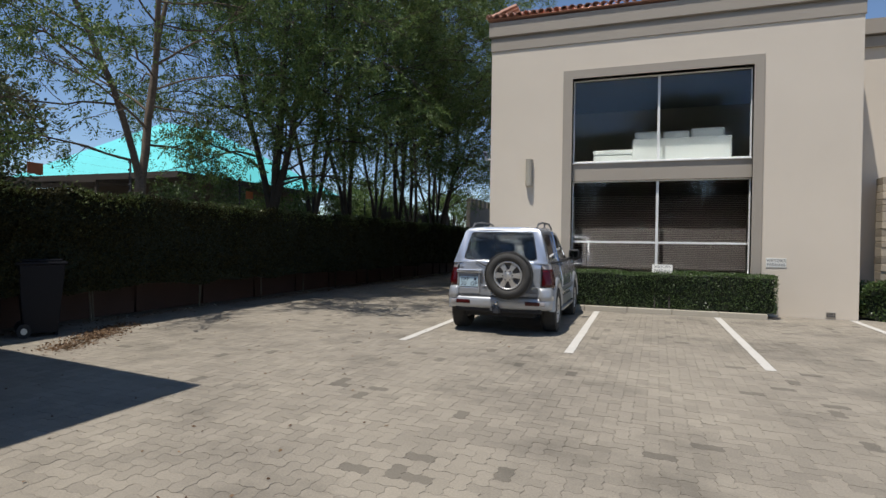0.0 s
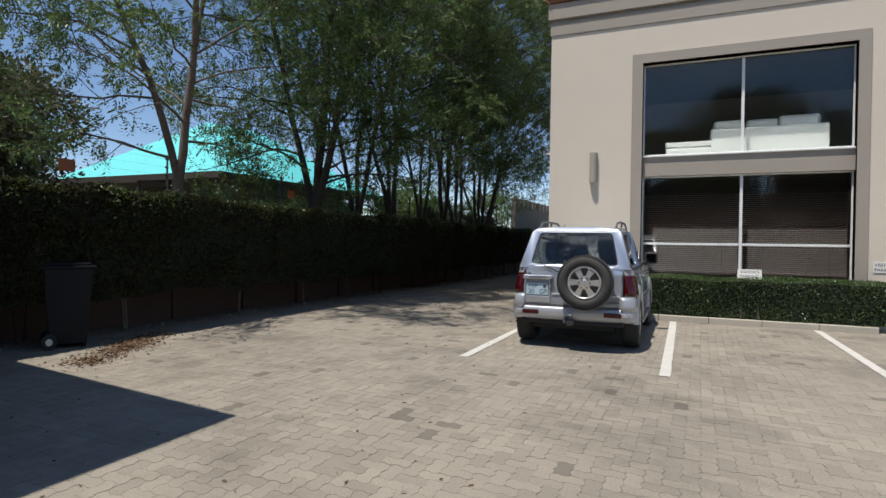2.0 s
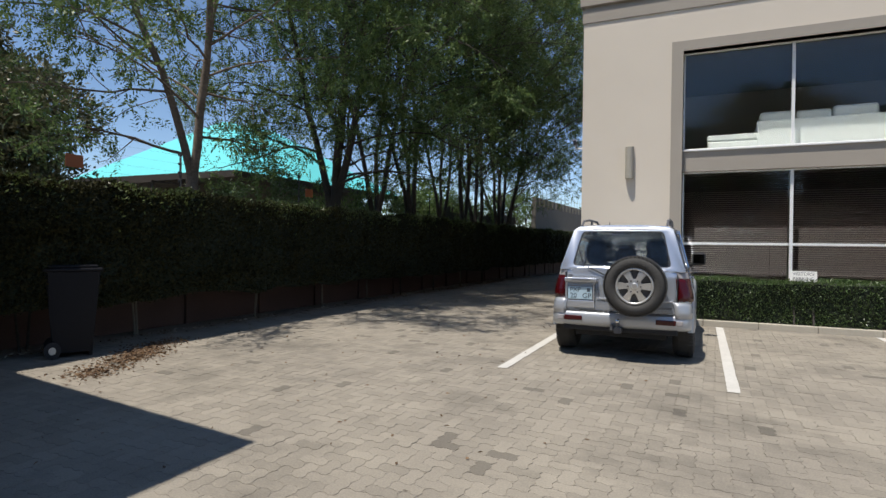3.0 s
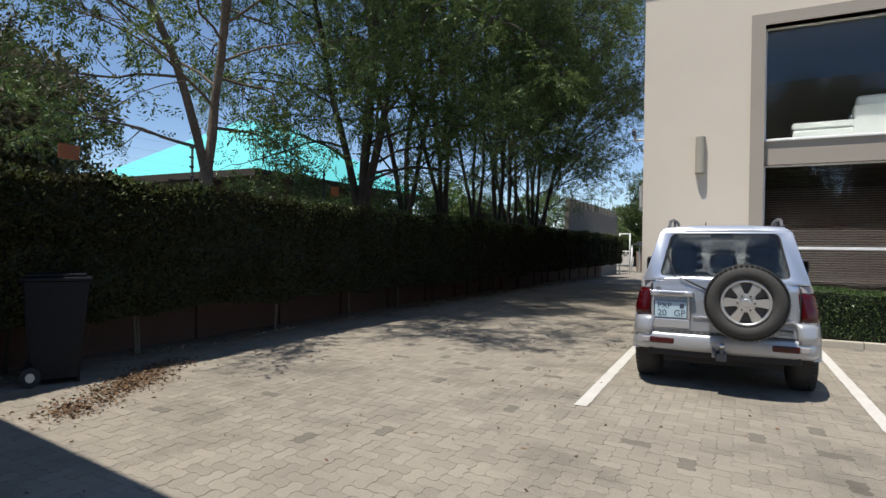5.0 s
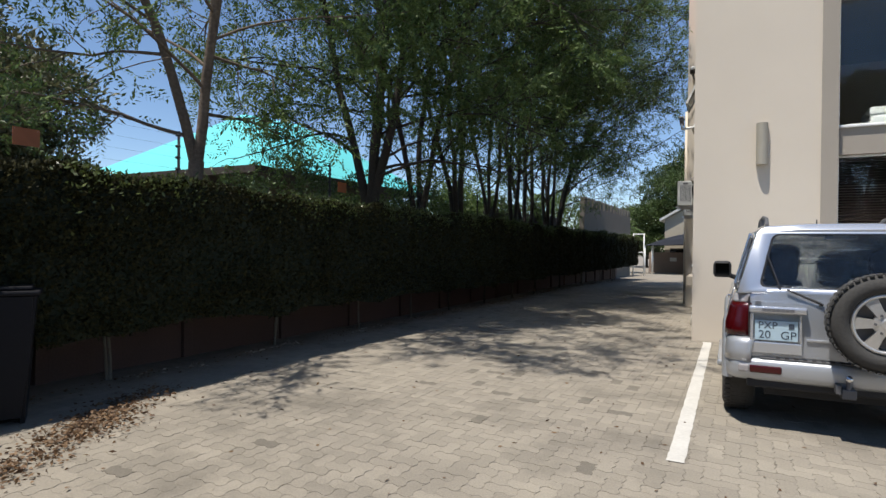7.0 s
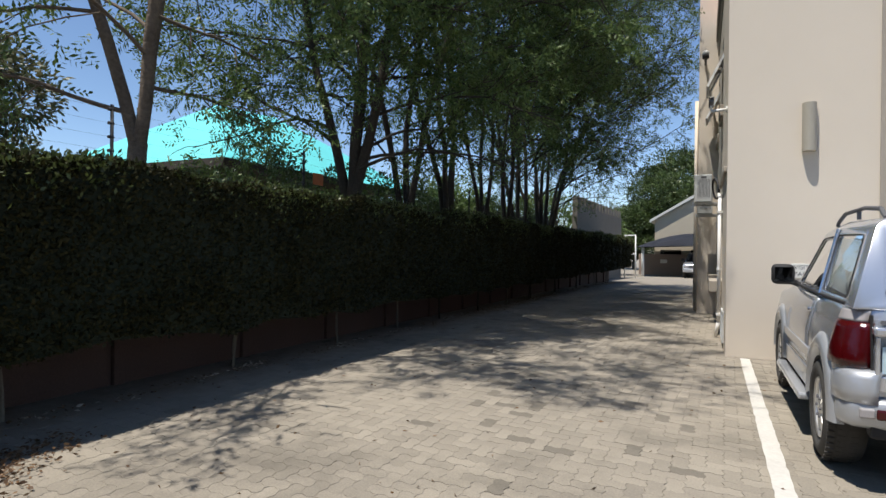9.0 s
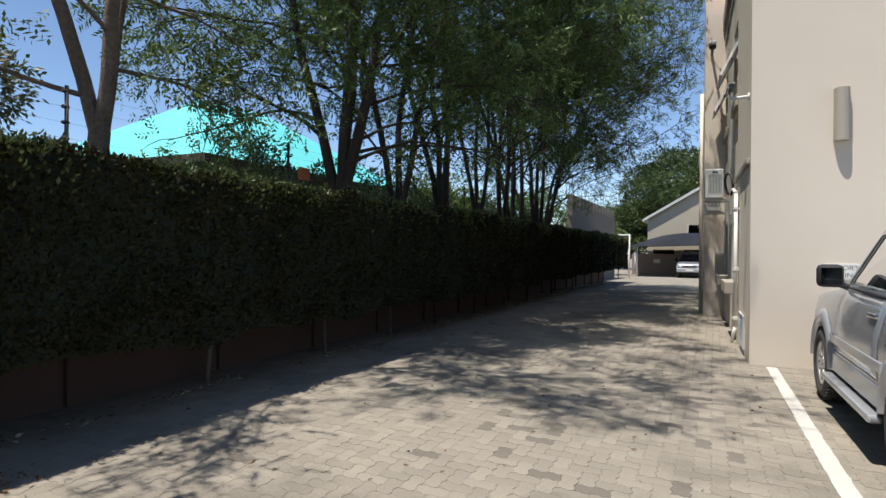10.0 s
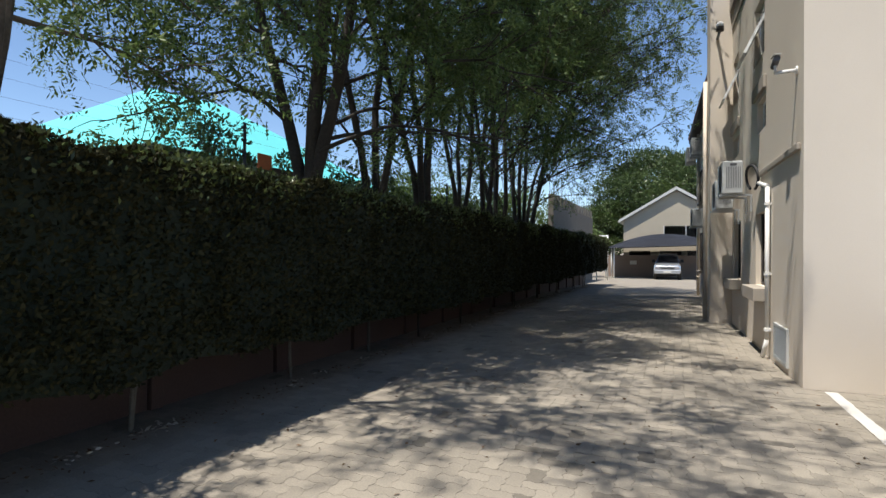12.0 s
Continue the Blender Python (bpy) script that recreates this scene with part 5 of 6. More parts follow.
    bm.faces.new([V[-1, "s0"], V[-1, "q0"], V[1, "q0"], V[1, "s0"]])
    bm.faces.new([V[-1, "t2"], V[1, "t2"], V[1, "r2"], V[1, "q2"], V[-1, "q2"], V[-1, "r2"]])
    for a, b in (("q0", "q1"), ("q1", "q2")):
        bm.faces.new([V[-1, a], V[1, a], V[1, b], V[-1, b]])
    bmesh.ops.recalc_face_normals(bm, faces=bm.faces)
    cab = part("cabin", bm, paint_top, car, smooth=True)
    cab.data.materials.append(SEAT)
    md = cab.modifiers.new("thickness", "SOLIDIFY")
    md.thickness, md.offset, md.material_offset = 0.03, -1, 1
    bv = cab.modifiers.new("edges", "BEVEL")
    bv.width, bv.segments, bv.limit_method, bv.angle_limit = 0.03, 3, "ANGLE", radians(20)
    bv.harden_normals = False
    mid = Vector((0, 1.3, 1.4))
    for nm, pts in glasses:
        nrm = (pts[4] - pts[0]).cross(pts[8] - pts[0]).normalized()
        if nrm.dot(pts[0] - mid) < 0:
            nrm = -nrm
        c = sum(pts, Vector()) / len(pts)
        bm = bmesh.new()
        f = bm.faces.new([bm.verts.new(c + (p - c) * 1.015 - nrm * 0.014) for p in pts])
        bmesh.ops.solidify(bm, geom=[f], thickness=0.006)
        g = part(nm, bm, CARGLASS, car)
        g.visible_shadow = False
        # black rubber round the pane
        bm = bmesh.new()
        a = [bm.verts.new(p + nrm * 0.003) for p in pts]
        b = [bm.verts.new(c + (p - c) * 0.972 - nrm * 0.006) for p in pts]
        for k in range(len(pts)):
            bm.faces.new([a[k], a[(k + 1) % len(pts)], b[(k + 1) % len(pts)], b[k]])
        part("window_seal", bm, BLACK, g)
    # seats, dashboard, mirror and steering wheel seen through the glass
    for sx in (-0.38, 0.38):
        for nm, a in (("seat_back", (sx - 0.23, 1.25, 0.6, sx + 0.23, 1.4, 1.33)), ("headrest", (sx - 0.14, 1.22, 1.36, sx + 0.14, 1.33, 1.56)), ("seat_base", (sx - 0.24, 1.4, 0.55, sx + 0.24, 1.9, 0.8))):
            bm = bmesh.new()
            add_box(bm, *a, 0.05)
            part(nm, bm, SEAT, car, smooth=True)
    for sx in (-0.42, 0.0, 0.42):
        bm = bmesh.new()
        add_box(bm, sx - 0.2, 0.62, 0.62, sx + 0.2, 0.76, 1.26, 0.05)
        part("rear_seat_back", bm, SEAT, car, smooth=True)
        bm = bmesh.new()
        add_box(bm, sx - 0.145, 0.62, 1.27, sx + 0.145, 0.74, 1.60 if sx else 1.51, 0.085)
        part("rear_headrest", bm, SEAT, car, smooth=True)
    box("dashboard", -0.70, 2.25, 0.85, 0.70, 2.75, 1.17, SEAT, car, 0.05)
    box("parcel_floor", -0.72, 0.2, 0.92, 0.72, 2.1, 0.95, SEAT, car)
    bm = bmesh.new()
    add_box(bm, -0.12, 2.06, 1.56, 0.12, 2.09, 1.62, 0.015)
    add_cyl(bm, (0, 2.09, 1.6), (0, 2.12, 1.68), 0.01)
    part("inside_mirror", bm, BLACK, car)
    # wheels
    for sx, q in ((-1, -90), (1, 90)):
        for wy in (RY, FYW):
            wheel(car, pose(sx * 0.775, wy, WZ, 0, 0, q))
    # door mirrors, roof rails and nose
    for sx in (-1, 1):
        bm = bmesh.new()
        add_box(bm, sx * 0.945 - 0.105, 2.50, 1.19, sx * 0.945 + 0.105, 2.63, 1.40, 0.045)
        mi = part("door_mirror", bm, BLACK, car, smooth=True)
        box("mirror_glass", sx * 0.945 - 0.08, 2.496, 1.22, sx * 0.945 + 0.08, 2.4995, 1.37, MIRROR_DARK, mi, 0.0)
        bm = bmesh.new()
        add_cyl(bm, (sx * 0.79, 2.62, 1.19), (sx * 0.91, 2.59, 1.235), 0.03)
        part("mirror_arm", bm, BLACK, mi)
        bm = bmesh.new()
        pts = [(0.42, 1.765), (0.55, 1.835), (1.0, 1.87), (1.7, 1.865), (1.95, 1.81), (2.03, 1.775)]
        for (a, b), (c, d) in zip(pts, pts[1:]):
            add_cyl(bm, (sx * 0.56, a, b), (sx * 0.56, c, d), 0.017, 0.017, 8)
        add_cyl(bm, (sx * 0.56, 1.2, 1.79), (sx * 0.56, 1.2, 1.865), 0.016)
        part("roof_rail", bm, GREYPLASTIC, car)
        box("head_lamp", sx * 0.64 - 0.15, 3.88, 0.76, sx * 0.64 + 0.15, 3.99, 0.91, LAMP_CLEAR, car, 0.03)
    box("front_bumper", -0.84, 3.86, 0.42, 0.84, 4.09, 0.7, paint_low, car, 0.05)
    box("grille", -0.44, 3.94, 0.73, 0.44, 4.03, 0.91, GREYPLASTIC, car, 0.02)
    for k in range(4):
        box("grille_bar", -0.42, 4.031, 0.755 + k * 0.04, 0.42, 4.042, 0.77 + k * 0.04, CHROME, car)
    if not detailed:
        for sx in (-0.7, 0.7):
            box("tail_lamp", sx - 0.09, 0.02, 0.75, sx + 0.09, 0.09, 1.05, LAMP_RED, car, 0.02)
        box("rear_bumper", -0.84, -0.03, 0.42, 0.84, 0.2, 0.68, paint_low, car, 0.04)
        box("number_plate", -0.26, 4.092, 0.5, 0.26, 4.1, 0.61, SIGN, car)
        return car
    # arch flares and side steps
    for wy in (RY, FYW):
        for sx in (-1, 1):
            bm = bmesh.new()
            rows = []
            for a, b in arch(wy, WZ + 0.02, 0.425, 16):
                d = Vector((0, a - wy, b - WZ - 0.02)).normalized()
                c = Vector((0, a, b))
                rows.append([bm.verts.new(c + d * k + Vector((sx * ox, 0, 0))) for k, ox in ((0.0, 0.80), (0.0, 0.905), (0.03, 0.918), (0.075, 0.905), (0.115, 0.876), (0.12, 0.83))])
            for a, b in zip(rows, rows[1:]):
                for k in range(5):
                    bm.faces.new([a[k], a[k + 1], b[k + 1], b[k]])
            part("arch_flare", bm, paint_low, car, smooth=True)
    for sx in (-1, 1):
        bm = bmesh.new()
        add_box(bm, sx * 0.9 - 0.07, 1.16, 0.31, sx * 0.9 + 0.025, 2.80, 0.37, 0.02)
        part("side_step", bm, paint_low, car)
        box("sill", min(sx * 0.86, sx * 0.892), 1.15, 0.40, max(sx * 0.86, sx * 0.892), 2.81, 0.56, paint_low, car, 0.008)
        # door: raised skin with seams, rubbing strip and handle
        bm = bmesh.new()
        g = [[bm.verts.new(car_skin(sx * 0.885, 1.30 + 1.36 * a / 8, 0.60 + 0.555 * b / 8, 0.005)) for b in range(9)] for a in range(9)]
        for a in range(8):
            for b in range(8):
                bm.faces.new([g[a][b], g[a + 1][b], g[a + 1][b + 1], g[a][b + 1]])
        bmesh.ops.recalc_face_normals(bm, faces=bm.faces)
        dr = part("door", bm, paint_top, car, smooth=True)
        dr.modifiers.new("thickness", "SOLIDIFY").thickness = 0.012
        for nm, z0, z1, q0, q1, o0, mm in (("rubbing_strip", 0.66, 0.74, 1.16, 2.80, 0.018, paint_low), ("door_seam", 0.585, 0.597, 1.29, 2.67, 0.004, BLACK)):
            bm = bmesh.new()
            a = [[bm.verts.new(car_skin(sx * 0.885, q, zz, o)) for zz, o in ((z0, 0.0), (z0 + 0.004, o0), (z1 - 0.004, o0), (z1, 0.0))] for q in (q0, q1)]
            for k in range(3):
                bm.faces.new([a[0][k], a[1][k], a[1][k + 1], a[0][k + 1]])
            bm.faces.new(a[0]), bm.faces.new(a[1])
            part(nm, bm, mm, dr)
        for yy in (1.292, 2.668):
            bm = bmesh.new()
            a = [[bm.verts.new(car_skin(sx * 0.885, yy + e, 0.60 + 0.555 * b / 8, 0.003)) for b in range(9)] for e in (-0.006, 0.006)]
            for b in range(8):
                bm.faces.new([a[0][b], a[1][b], a[1][b + 1], a[0][b + 1]])
            part("door_seam", bm, BLACK, dr)
        bm = bmesh.new()
        add_box(bm, sx * 0.865 - 0.01, 1.42, 1.02, sx * 0.865 + 0.028, 1.62, 1.055, 0.01)
        part("door_handle", bm, CHROME, dr, "chrome pull handle")
        # bright strip of the pillar behind the door, rubber along the waist
        bm = bmesh.new()
        add_cyl(bm, (sx * 0.812, 1.27, 1.18), (sx * 0.667, 1.385, 1.722), 0.014, 0.014, 6)
        part("pillar_strip", bm, CHROME, car)
        bm = bmesh.new()
        add_cyl(bm, (sx * 0.800, 0.35, 1.182), (sx * 0.808, 1.26, 1.182), 0.012, 0.012, 6)
        add_cyl(bm, (sx * 0.808, 1.26, 1.182), (sx * 0.785, 2.78, 1.185), 0.012, 0.012, 6)
        part("belt_strip", bm, BLACK, car)
        # tail lamps wrap round the corners
        wrap = ((0.715, 0.055), (0.76, 0.065), (0.81, 0.09), (0.855, 0.14), (0.878, 0.21), (0.885, 0.30), (0.885, 0.345))

        def lamp(name, material, z0, z1, parent, label=""):
            bm = bmesh.new()
            g = [[bm.verts.new(car_skin(sx * px, py - max(0, py - 0.2) * max(0, z0 + (z1 - z0) * k / 6 - 1.0) * 3.2, z0 + (z1 - z0) * k / 6, 0.006 if px > 0.72 else -0.014)) for k in range(7)] for px, py in wrap[1 if z0 > 1.05 else 0:]]
            for a, b in zip(g, g[1:]):
                for k in range(6):
                    bm.faces.new([a[k], b[k], b[k + 1], a[k + 1]])
            bmesh.ops.recalc_face_normals(bm, faces=bm.faces)
            o = part(name, bm, material, parent, label, smooth=True)
            md = o.modifiers.new("thickness", "SOLIDIFY")
            md.thickness, md.offset = 0.02, 0
            return o

        tl = lamp("tail_lamp", LAMP_RED, 0.79, 1.075, car)
        lamp("clear_lens", LAMP_CLEAR, 1.08, 1.15, tl, "clear turn-signal lens")
        # bumper reflectors
        bm = bmesh.new()
        add_box(bm, sx * 0.58 - 0.12, -0.058, 0.495, sx * 0.58 + 0.12, -0.035, 0.56, 0.012)
        part("reflector", bm, LAMP_RED, car)
        box("reflector_lens", sx * 0.745 - 0.04, -0.05, 0.498, sx * 0.745 + 0.04, -0.01, 0.557, LAMP_CLEAR, car, 0.01)
    # bumper: rounded in plan
    bm = bmesh.new()
    plan = [(-0.885, 0.26), (-0.88, 0.10), (-0.82, 0.0), (-0.66, -0.04), (0, -0.055), (0.66, -0.04), (0.82, 0.0), (0.88, 0.10), (0.885, 0.26)]
    secs = [(0.42, 0.05), (0.45, 0.012), (0.48, 0.002), (0.54, 0.0), (0.585, 0.008), (0.605, 0.02), (0.612, 0.05)]
    rr = [[bm.verts.new((px * (1 - 0.4 * inn), py + inn, zz)) for px, py in plan] for zz, inn in secs]
    for a, b in zip(rr, rr[1:]):
        for k in range(len(plan) - 1):
            bm.faces.new([a[k], a[k + 1], b[k + 1], b[k]])
    bk = [[bm.verts.new((px * 0.93, max(py, 0.0) + 0.12, zz)) for px, py in plan] for zz in (0.42, 0.612)]
    for k in range(len(plan) - 1):
        bm.faces.new([rr[0][k], rr[0][k + 1], bk[0][k + 1], bk[0][k]])
        bm.faces.new([rr[-1][k], rr[-1][k + 1], bk[1][k + 1], bk[1][k]])
    bp = part("rear_bumper", bm, paint_low, car, smooth=True)
    box("step_pad", -0.62, -0.02, 0.6125, 0.66, 0.07, 0.624, GREYPLASTIC, bp, 0.003)
    for i in range(16):
        box("tread_rib", -0.5 + i * 0.065, -0.018, 0.6241, -0.47 + i * 0.065, 0.065, 0.629, BLACK, bp)
    for sx in (-1, 1):
        bm = bmesh.new()
        sub = [(0.69, -0.03), (0.75, -0.022), (0.82, 0.005), (0.86, 0.05), (0.884, 0.11), (0.895, 0.20), (0.897, 0.27), (0.80, 0.27), (0.69, 0.06)]
        rr = [[bm.verts.new((sx * (px - inn), py + inn, zz)) for px, py in sub] for zz, inn in ((0.58, 0.0), (0.66, 0.004), (0.73, 0.012), (0.762, 0.022), (0.778, 0.04), (0.783, 0.065))]
        for a, b in zip(rr, rr[1:]):
            for k in range(9):
                bm.faces.new([a[k], a[(k + 1) % 9], b[(k + 1) % 9], b[k]])
        bm.faces.new(rr[0]), bm.faces.new(rr[-1])
        part("bumper_corner", bm, paint_low, bp, smooth=True)
    box("valance", -0.72, 0.0, 0.36, 0.72, 0.12, 0.455, BLACK, car, 0.02)
    # tow bar
    tow = part("tow_bar", (lambda b: (add_box(b, -0.05, -0.12, 0.36, 0.05, 0.1, 0.44, 0.01), add_cyl(b, (0, -0.1, 0.44), (0, -0.1, 0.5), 0.02), b)[-1])(bmesh.new()), GREYPLASTIC, car)
    bm = bmesh.new()
    bmesh.ops.create_uvsphere(bm, u_segments=12, v_segments=8, radius=0.03, matrix=Matrix.Translation((0, -0.1, 0.52)))
    part("tow_ball", bm, CHROME, tow, smooth=True)
    box("coupling_plate", -0.09, -0.13, 0.40, -0.055, -0.02, 0.47, GREYPLASTIC, tow)
    # tailgate
    bm = bmesh.new()
    gate = [(-0.69, 0.63), (0.69, 0.63), (0.70, 0.9), (0.685, 1.10), (-0.685, 1.10), (-0.70, 0.9)]
    a = [bm.verts.new((px, 0.022 + max(0, pz - 0.85) * 0.19, pz)) for px, pz in gate]
    b = [bm.verts.new((px, 0.13, pz)) for px, pz in gate]
    bm.faces.new(a), bm.faces.new(b)
    for i in range(6):
        bm.faces.new([a[i], a[(i + 1) % 6], b[(i + 1) % 6], b[i]])
    bmesh.ops.bevel(bm, geom=[e for e in bm.edges if e.verts[0] in a and e.verts[1] in a], offset=0.012, segments=2, affect="EDGES")
    tg = part("tailgate", bm, paint_top, car)
    for px in (-0.706, 0.706):
        box("gate_seam", px - 0.005, 0.05, 0.63, px + 0.005, 0.12, 1.13, BLACK, tg)
    box("crease", -0.28, 0.016, 0.78, 0.66, 0.03, 0.80, paint_top, tg, 0.004)
    # plate recess, garnish, plate
    for a in ((-0.70, 0.66, -0.31, 0.755), (-0.70, 0.755, -0.672, 1.0), (-0.335, 0.755, -0.31, 1.0)):
        box("plate_surround", a[0], 0.0, a[1], a[2], 0.045, a[3], paint_top, tg, 0.008)
    bm = bmesh.new()
    add_box(bm, -0.71, -0.025, 1.005, -0.275, 0.085, 1.06, 0.015)
    part("garnish", bm, paint_top, tg)
    box("number_plate", -0.662, 0.008, 0.772, -0.343, 0.016, 0.94, mat("plate_white", (0.46, 0.60, 0.68), 0.4, vary=0.05, grain=20, bump=0.02), tg, 0.003)
    PLATE_INK = mat("plate_ink", (0.05, 0.07, 0.10), 0.5, vary=0.05, grain=20, bump=0)
    text_part("20", 0.095, -0.588, 0.817, tg, PLATE_INK, 0.006)
    text_part("GP", 0.095, -0.412, 0.817, tg, PLATE_INK, 0.006)
    text_part("PXP", 0.085, -0.565, 0.897, tg, PLATE_INK, 0.006)
    for px in (-0.39,):
        box("plate_bar", px - 0.02, 0.0045, 0.875, px + 0.02, 0.0075, 0.92, PLATE_INK, tg)
    for k in range(7):
        box("script", -0.61 + k * 0.035, -0.0285, 1.018, -0.583 + k * 0.035, -0.0255, 1.046, GREYPLASTIC, tg)
    box("badge", -0.66, 0.045, 1.075, -0.615, 0.062, 1.10, GREYPLASTIC, tg)
    box("badge", 0.53, 0.012, 0.69, 0.65, 0.022, 0.71, GREYPLASTIC, tg)
    # rear wiper, high stop lamp, aerial
    bm = bmesh.new()
    add_cyl(bm, (-0.16, 0.05, 1.09), (-0.42, 0.085, 1.205), 0.012, 0.008, 6)
    add_cyl(bm, (-0.57, 0.185, 1.50), (-0.47, 0.11, 1.21), 0.008, 0.008, 6)
    part("rear_wiper", bm, BLACK, tg)
    box("stop_lamp", -0.13, 0.285, 1.64, 0.10, 0.31, 1.672, GREYPLASTIC, tg, 0.008)
    cyl("washer_nozzle", (-0.18, 0.38, 1.775), (-0.18, 0.38, 1.815), 0.006, BLACK, car, seg=6)
    # spare wheel on the tailgate
    box("spare_carrier", 0.12, 0.0, 0.88, 0.32, 0.08, 1.08, BLACK, tg, 0.01)
    wheel(car, pose(0.215, -0.13, 0.985, 0, 0, 0), 0.385, 0.24, "spare_wheel")
    return car


suv(1.54, 7.90, 0, 1.4, True, "silver three-door off-road car with a spare wheel on its tailgate", SILVER, CLADDING)
suv(-1.95, 52.0, ground_z(50.6), 180, False, "pale grey off-road car parked under the shade-net carport", SILVER, CLADDING)

# ---- wheelie bin ----
BINP = mat("bin_plastic", (0.010, 0.010, 0.013), 0.5, vary=0.2, grain=30, bump=0.06, spec=0.18)
wb = tagged(empty("wheelie_bin", -4.80, 4.78, 0, -30), "black plastic two-wheeled refuse bin beside the hedge", "refuse bin")
bm = bmesh.new()
rr = []
for zz, hx, hy in ((0.06, 0.22, 0.24), (0.55, 0.25, 0.28), (1.02, 0.285, 0.33)):
    rr.append([bm.verts.new((sx * hx, sy * hy, zz)) for sx, sy in ((-1, -1), (1, -1), (1, 1), (-1, 1))])
for a, b in zip(rr, rr[1:]):
    for k in range(4):
        bm.faces.new([a[k], a[(k + 1) % 4], b[(k + 1) % 4], b[k]])
bm.faces.new(rr[0]), bm.faces.new(rr[-1])
bmesh.ops.bevel(bm, geom=[e for e in bm.edges if abs(e.verts[0].co.z - e.verts[1].co.z) > 0.2], offset=0.03, segments=3, affect="EDGES")
part("body", bm, BINP, wb)
bm = bmesh.new()
add_box(bm, -0.30, -0.36, 1.025, 0.30, 0.36, 1.065, 0.015)
add_box(bm, -0.26, -0.30, 1.066, 0.26, 0.30, 1.1, 0.015)
part("lid", bm, BINP, wb)
bm = bmesh.new()
add_cyl(bm, (-0.24, -0.41, 1.05), (0.24, -0.41, 1.05), 0.018)
add_box(bm, -0.25, -0.41, 1.035, -0.22, -0.36, 1.065)
add_box(bm, 0.22, -0.41, 1.035, 0.25, -0.36, 1.065)
part("handle", bm, BINP, wb)
for sx in (-1, 1):
    w = cyl("wheel", (sx * 0.24, -0.24, 0.1), (sx * 0.29, -0.24, 0.1), 0.1, BLACK, wb, seg=20)
    cyl("hub", (sx * 0.291, -0.24, 0.1), (sx * 0.297, -0.24, 0.1), 0.045, METAL, w, seg=14)
box("foot", -0.15, 0.2, 0.0, 0.15, 0.24, 0.06, BINP, wb)

wb.scale = (0.9, 0.9, 1.06)

# ---- parking lines ----
for k, (x, y0, y1) in enumerate(((0.37, 6.70, 12.72), (2.87, 6.72, 11.95), (5.31, 6.6, 11.98), (7.9, 6.6, 12.7))):
    rng = np.random.default_rng(60 + k)
    n = 80
    V, F = [], []
    for i in range(n + 1):
        y = y0 + (y1 - y0) * i / n
        for s in (-1, 1):
            V.append((x - 0.12 * i / n + s * 0.062 + rng.normal() * 0.003, y, 0.0065))
    F = [(2 * i, 2 * i + 1, 2 * i + 3, 2 * i + 2) for i in range(n)]
    tagged(obj("parking_line", V, F, PAINT_LINE), "worn white painted parking line on the paving", "road marking", "parking lines", kind="structure")

# ---- fallen leaves along the hedge ----
rng = np.random.default_rng(70)
n = 2600
k = rng.uniform(0, 1, n)
pts = np.stack([-3.45 - 1.15 * k + rng.normal(size=n) * (0.09 + 0.12 * rng.random(n)), 4.1 + 2.0 * k + rng.normal(size=n) * 0.16, 0.006 + rng.gamma(1.5, 0.008, n)], 1)
pts = pts[(np.sin(pts[:, 1] * 5.1) * 0.3 + rng.random(len(pts))) > 0.25]
m = 1300
base = np.stack([-5.5 + rng.gamma(1.6, 0.12, m), rng.uniform(-2, 34, m), np.full(m, 0.012)], 1)
base[:, 2] += np.array([ground_z(y) for y in base[:, 1]])
far = np.stack([rng.uniform(-4.8, 2.0, 420), rng.uniform(0, 16, 420), np.full(420, 0.008)], 1)
allp = np.vstack([pts, base, far])
d = rng.normal(size=allp.shape) * np.array((1, 1, 0.18))
v, f = cards(allp, d, 0.045, 0.022, rng)
v[:, 2] = np.maximum(v[:, 2], np.repeat(np.array([ground_z(y) for y in allp[:, 1]]), 4) + 0.004)
tagged(fast_mesh("fallen_leaves", v, f, LEAF_DRY), "dry brown leaves swept along the hedge", "leaf litter", kind="stuff")

# pale scraps stand in for the broken sun flecks along the hedge foot
rng = np.random.default_rng(71)
n = 1500
yy = rng.uniform(3, 33, n)
yy = yy[(np.sin(yy * 3.1) + np.sin(yy * 7.7 + 2) + rng.normal(size=n) * 0.4) > 0.5]
p = np.stack([-5.28 + 0.06 * np.sin(yy * 2.0) + rng.normal(size=len(yy)) * 0.05, yy, 0.012 + np.array([ground_z(q) for q in yy]) + rng.gamma(1.3, 0.012, len(yy))], 1)
v, f = cards(p, rng.normal(size=p.shape) * np.array((1, 1, 0.3)), 0.06, 0.026, rng)
v[:, 2] = np.maximum(v[:, 2], np.repeat(p[:, 2], 4) - 0.006)
tagged(fast_mesh("sun_fleck_scraps", v, f, leaf_mat("sun_fleck_pale", (0.30, 0.26, 0.20), (0.62, 0.56, 0.46), 0.7, 0.1)), "pale leaf scraps standing in for sun flecks along the hedge foot", "leaf litter", kind="stuff")

# ---- brick paving: interlocking bricks in herringbone ----
BW = 0.112
paving = tagged(empty("paving", 0, 8, 0), "grey-beige interlocking concrete brick paving laid in herringbone", "paving", kind="structure")
pvinv = paving.matrix_world.inverted()
WAVE = ((0.0, 0.0), (0.3, 0.010), (0.7, -0.010))


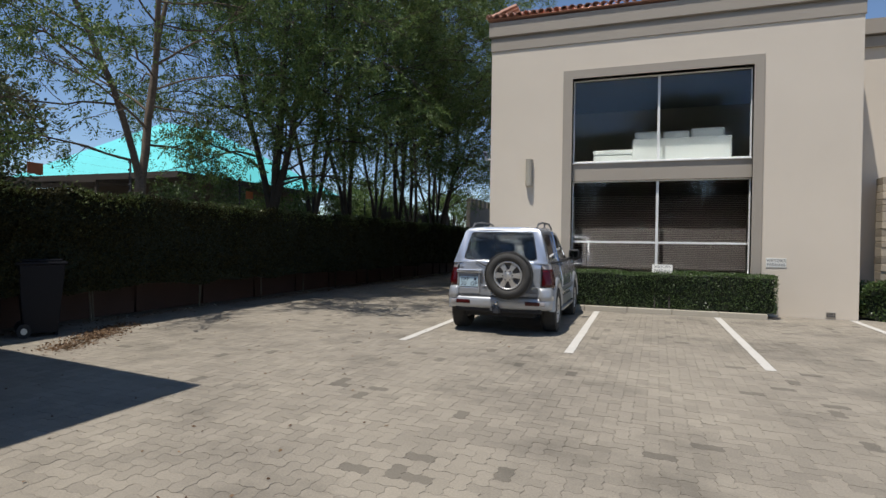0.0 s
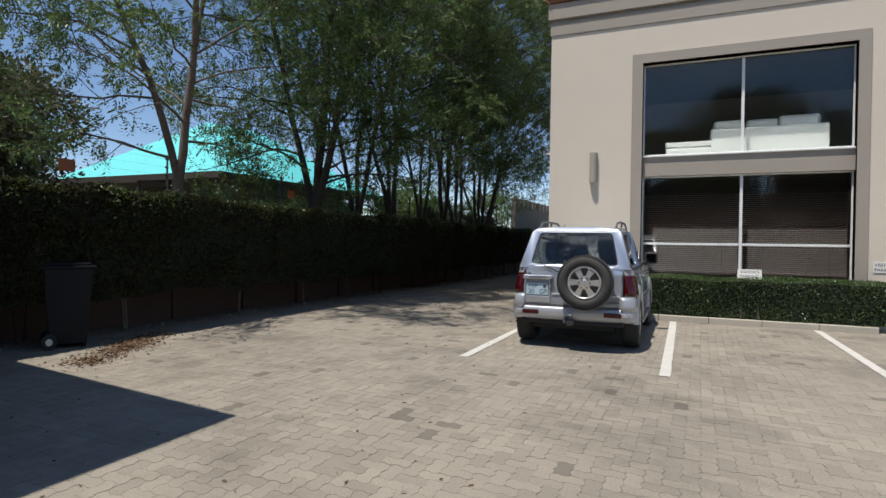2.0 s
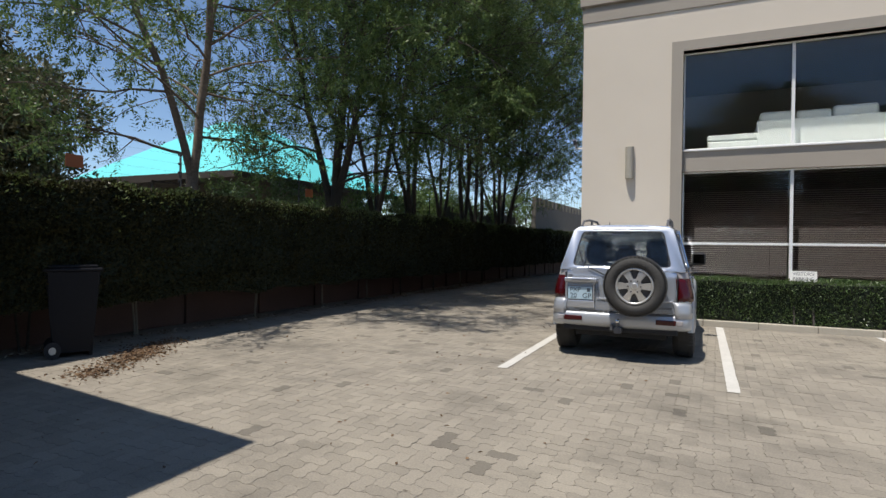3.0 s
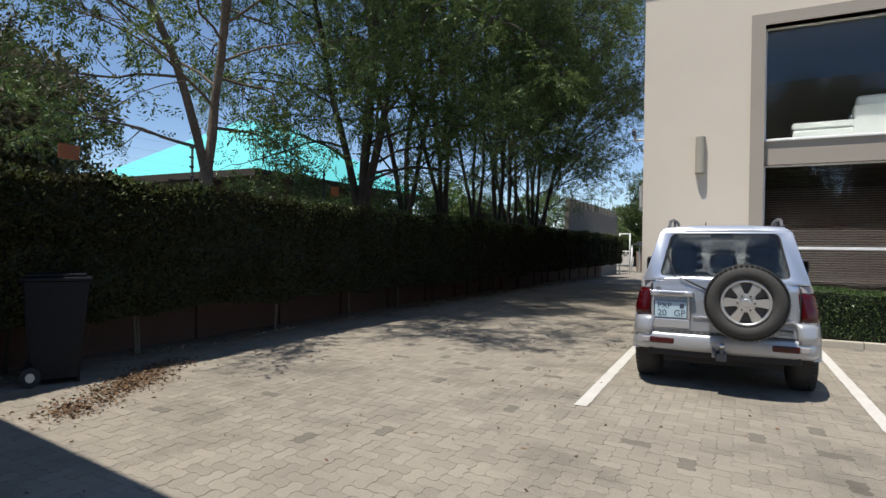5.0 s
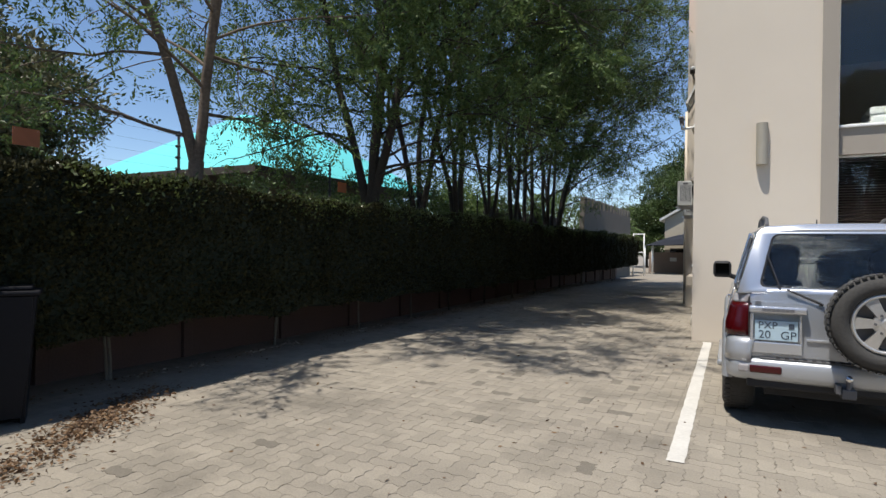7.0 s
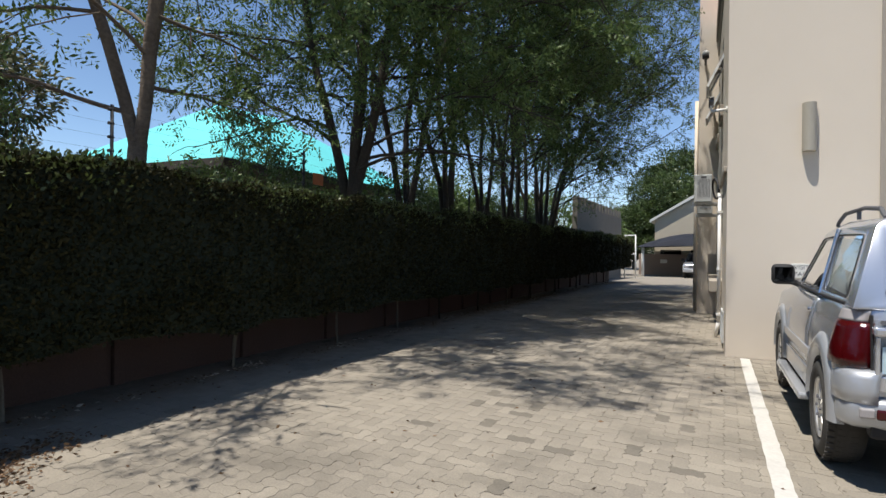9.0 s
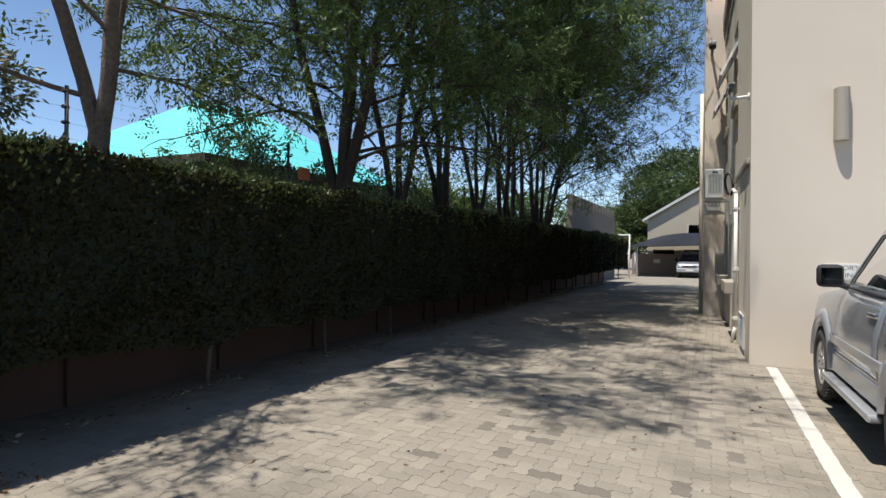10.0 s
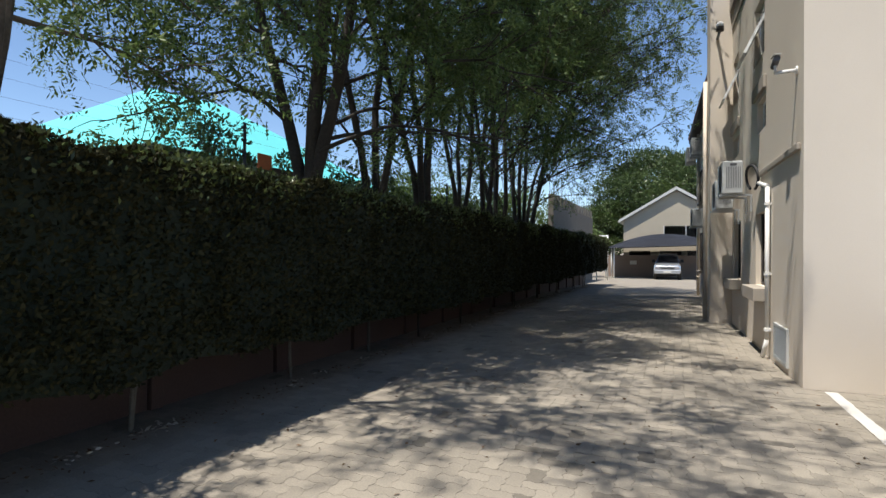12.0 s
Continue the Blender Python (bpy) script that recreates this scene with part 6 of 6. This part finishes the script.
def brick_ring(nx, ny):
    """Outline of a brick nx by ny cells about its centre; every cell edge carries the same wave, so that bricks interlock."""
    ring = [((i + k) * BW, w) for i in range(nx) for k, w in WAVE]
    ring += [(nx * BW + w, (j + k) * BW) for j in range(ny) for k, w in WAVE]
    ring += [((i + k) * BW, ny * BW + w) for i in reversed(range(nx)) for k, w in ((1.0, 0.0), *WAVE[:0:-1])]
    ring += [(w, (j + k) * BW) for j in reversed(range(ny)) for k, w in ((1.0, 0.0), *WAVE[:0:-1])]
    return np.array(ring) - np.array((nx * BW / 2, ny * BW / 2))


RINGS = {True: brick_ring(2, 1), False: brick_ring(1, 2)}
NR = len(RINGS[True])


def brick_verts(lying, cx, cy, cz, tilt):
    """Two rings a brick: the top, and a slightly wider foot in the sand."""
    ring = RINGS[lying]
    half = np.abs(ring).max(axis=0)
    V = np.empty((len(cx), 2 * NR, 3))
    for k, (gap, z) in enumerate(((0.0026, 0.0), (0.0014, -0.006))):
        s = 1 - gap / half
        V[:, k * NR:(k + 1) * NR, 0] = cx[:, None] + ring[None, :, 0] * s[0]
        V[:, k * NR:(k + 1) * NR, 1] = cy[:, None] + ring[None, :, 1] * s[1]
        V[:, k * NR:(k + 1) * NR, 2] = cz[:, None] + z + tilt[:, :1] * ring[None, :, 0] + tilt[:, 1:] * ring[None, :, 1]
    return V


def brick_mesh(name, V, material):
    n = len(V)
    me = bpy.data.meshes.new(name)
    me.vertices.add(n * 2 * NR)
    me.vertices.foreach_set("co", V.astype(np.float32).ravel())
    off = np.arange(n) * 2 * NR
    tops = off[:, None] + np.arange(NR)[None, :]
    a = np.arange(NR)
    b = (a + 1) % NR
    q = (off[:, None, None] + np.stack([a + NR, b + NR, b, a], 1)[None]).reshape(-1, 4)
    loops = np.concatenate([tops.ravel(), q.ravel()])
    starts = np.concatenate([np.arange(n) * NR, n * NR + np.arange(len(q)) * 4])
    me.loops.add(len(loops))
    me.loops.foreach_set("vertex_index", loops.astype(np.int32))
    me.polygons.add(len(starts))
    me.polygons.foreach_set("loop_start", starts.astype(np.int32))
    me.polygons.foreach_set("use_smooth", np.zeros(len(starts), dtype=bool))
    me.update(calc_edges=True)
    me.materials.append(material)
    return me


rng = np.random.default_rng(80)
gx, gy = np.meshgrid(np.arange(-53, 86), np.arange(2, 236))
cell = (gx - gy) % 4
allV, singles = [], []
for lying, key, dx, dy in ((True, 0, 1.0, 0.5), (False, 3, 0.5, 1.0)):
    x = (gx[cell == key] + dx) * BW
    y = (gy[cell == key] + dy) * BW
    keep = (x > -5.88) & np.where(y < FY - 0.08, x < 9.6, x < -0.1 - 0.05 * (y - FY))
    x, y = x[keep], y[keep]
    z = np.array([ground_z(t) for t in y]) + rng.normal(size=len(x)) * 0.0009
    tilt = rng.normal(size=(len(x), 2)) * 0.0015
    one = (x > -2.6) & (x < -0.2) & (y > 7.3) & (y < 10.1)
    one &= np.cumsum(one) <= 145
    allV.append(brick_verts(lying, x[~one], y[~one], z[~one], tilt[~one]))
    me = brick_mesh("brick", brick_verts(lying, np.zeros(1), np.zeros(1), np.zeros(1), np.zeros((1, 2))), PAVER_OBJ)
    for px, py, pz in zip(x[one], y[one], z[one]):
        o = new("brick", me)
        o.parent, o.matrix_parent_inverse = paving, pvinv
        o.matrix_basis = Matrix.Translation((px, py, pz))
o = new("bricks", brick_mesh("bricks", np.concatenate(allV), PAVER))
o.parent, o.matrix_parent_inverse = paving, pvinv
o["kind"] = "stuff"
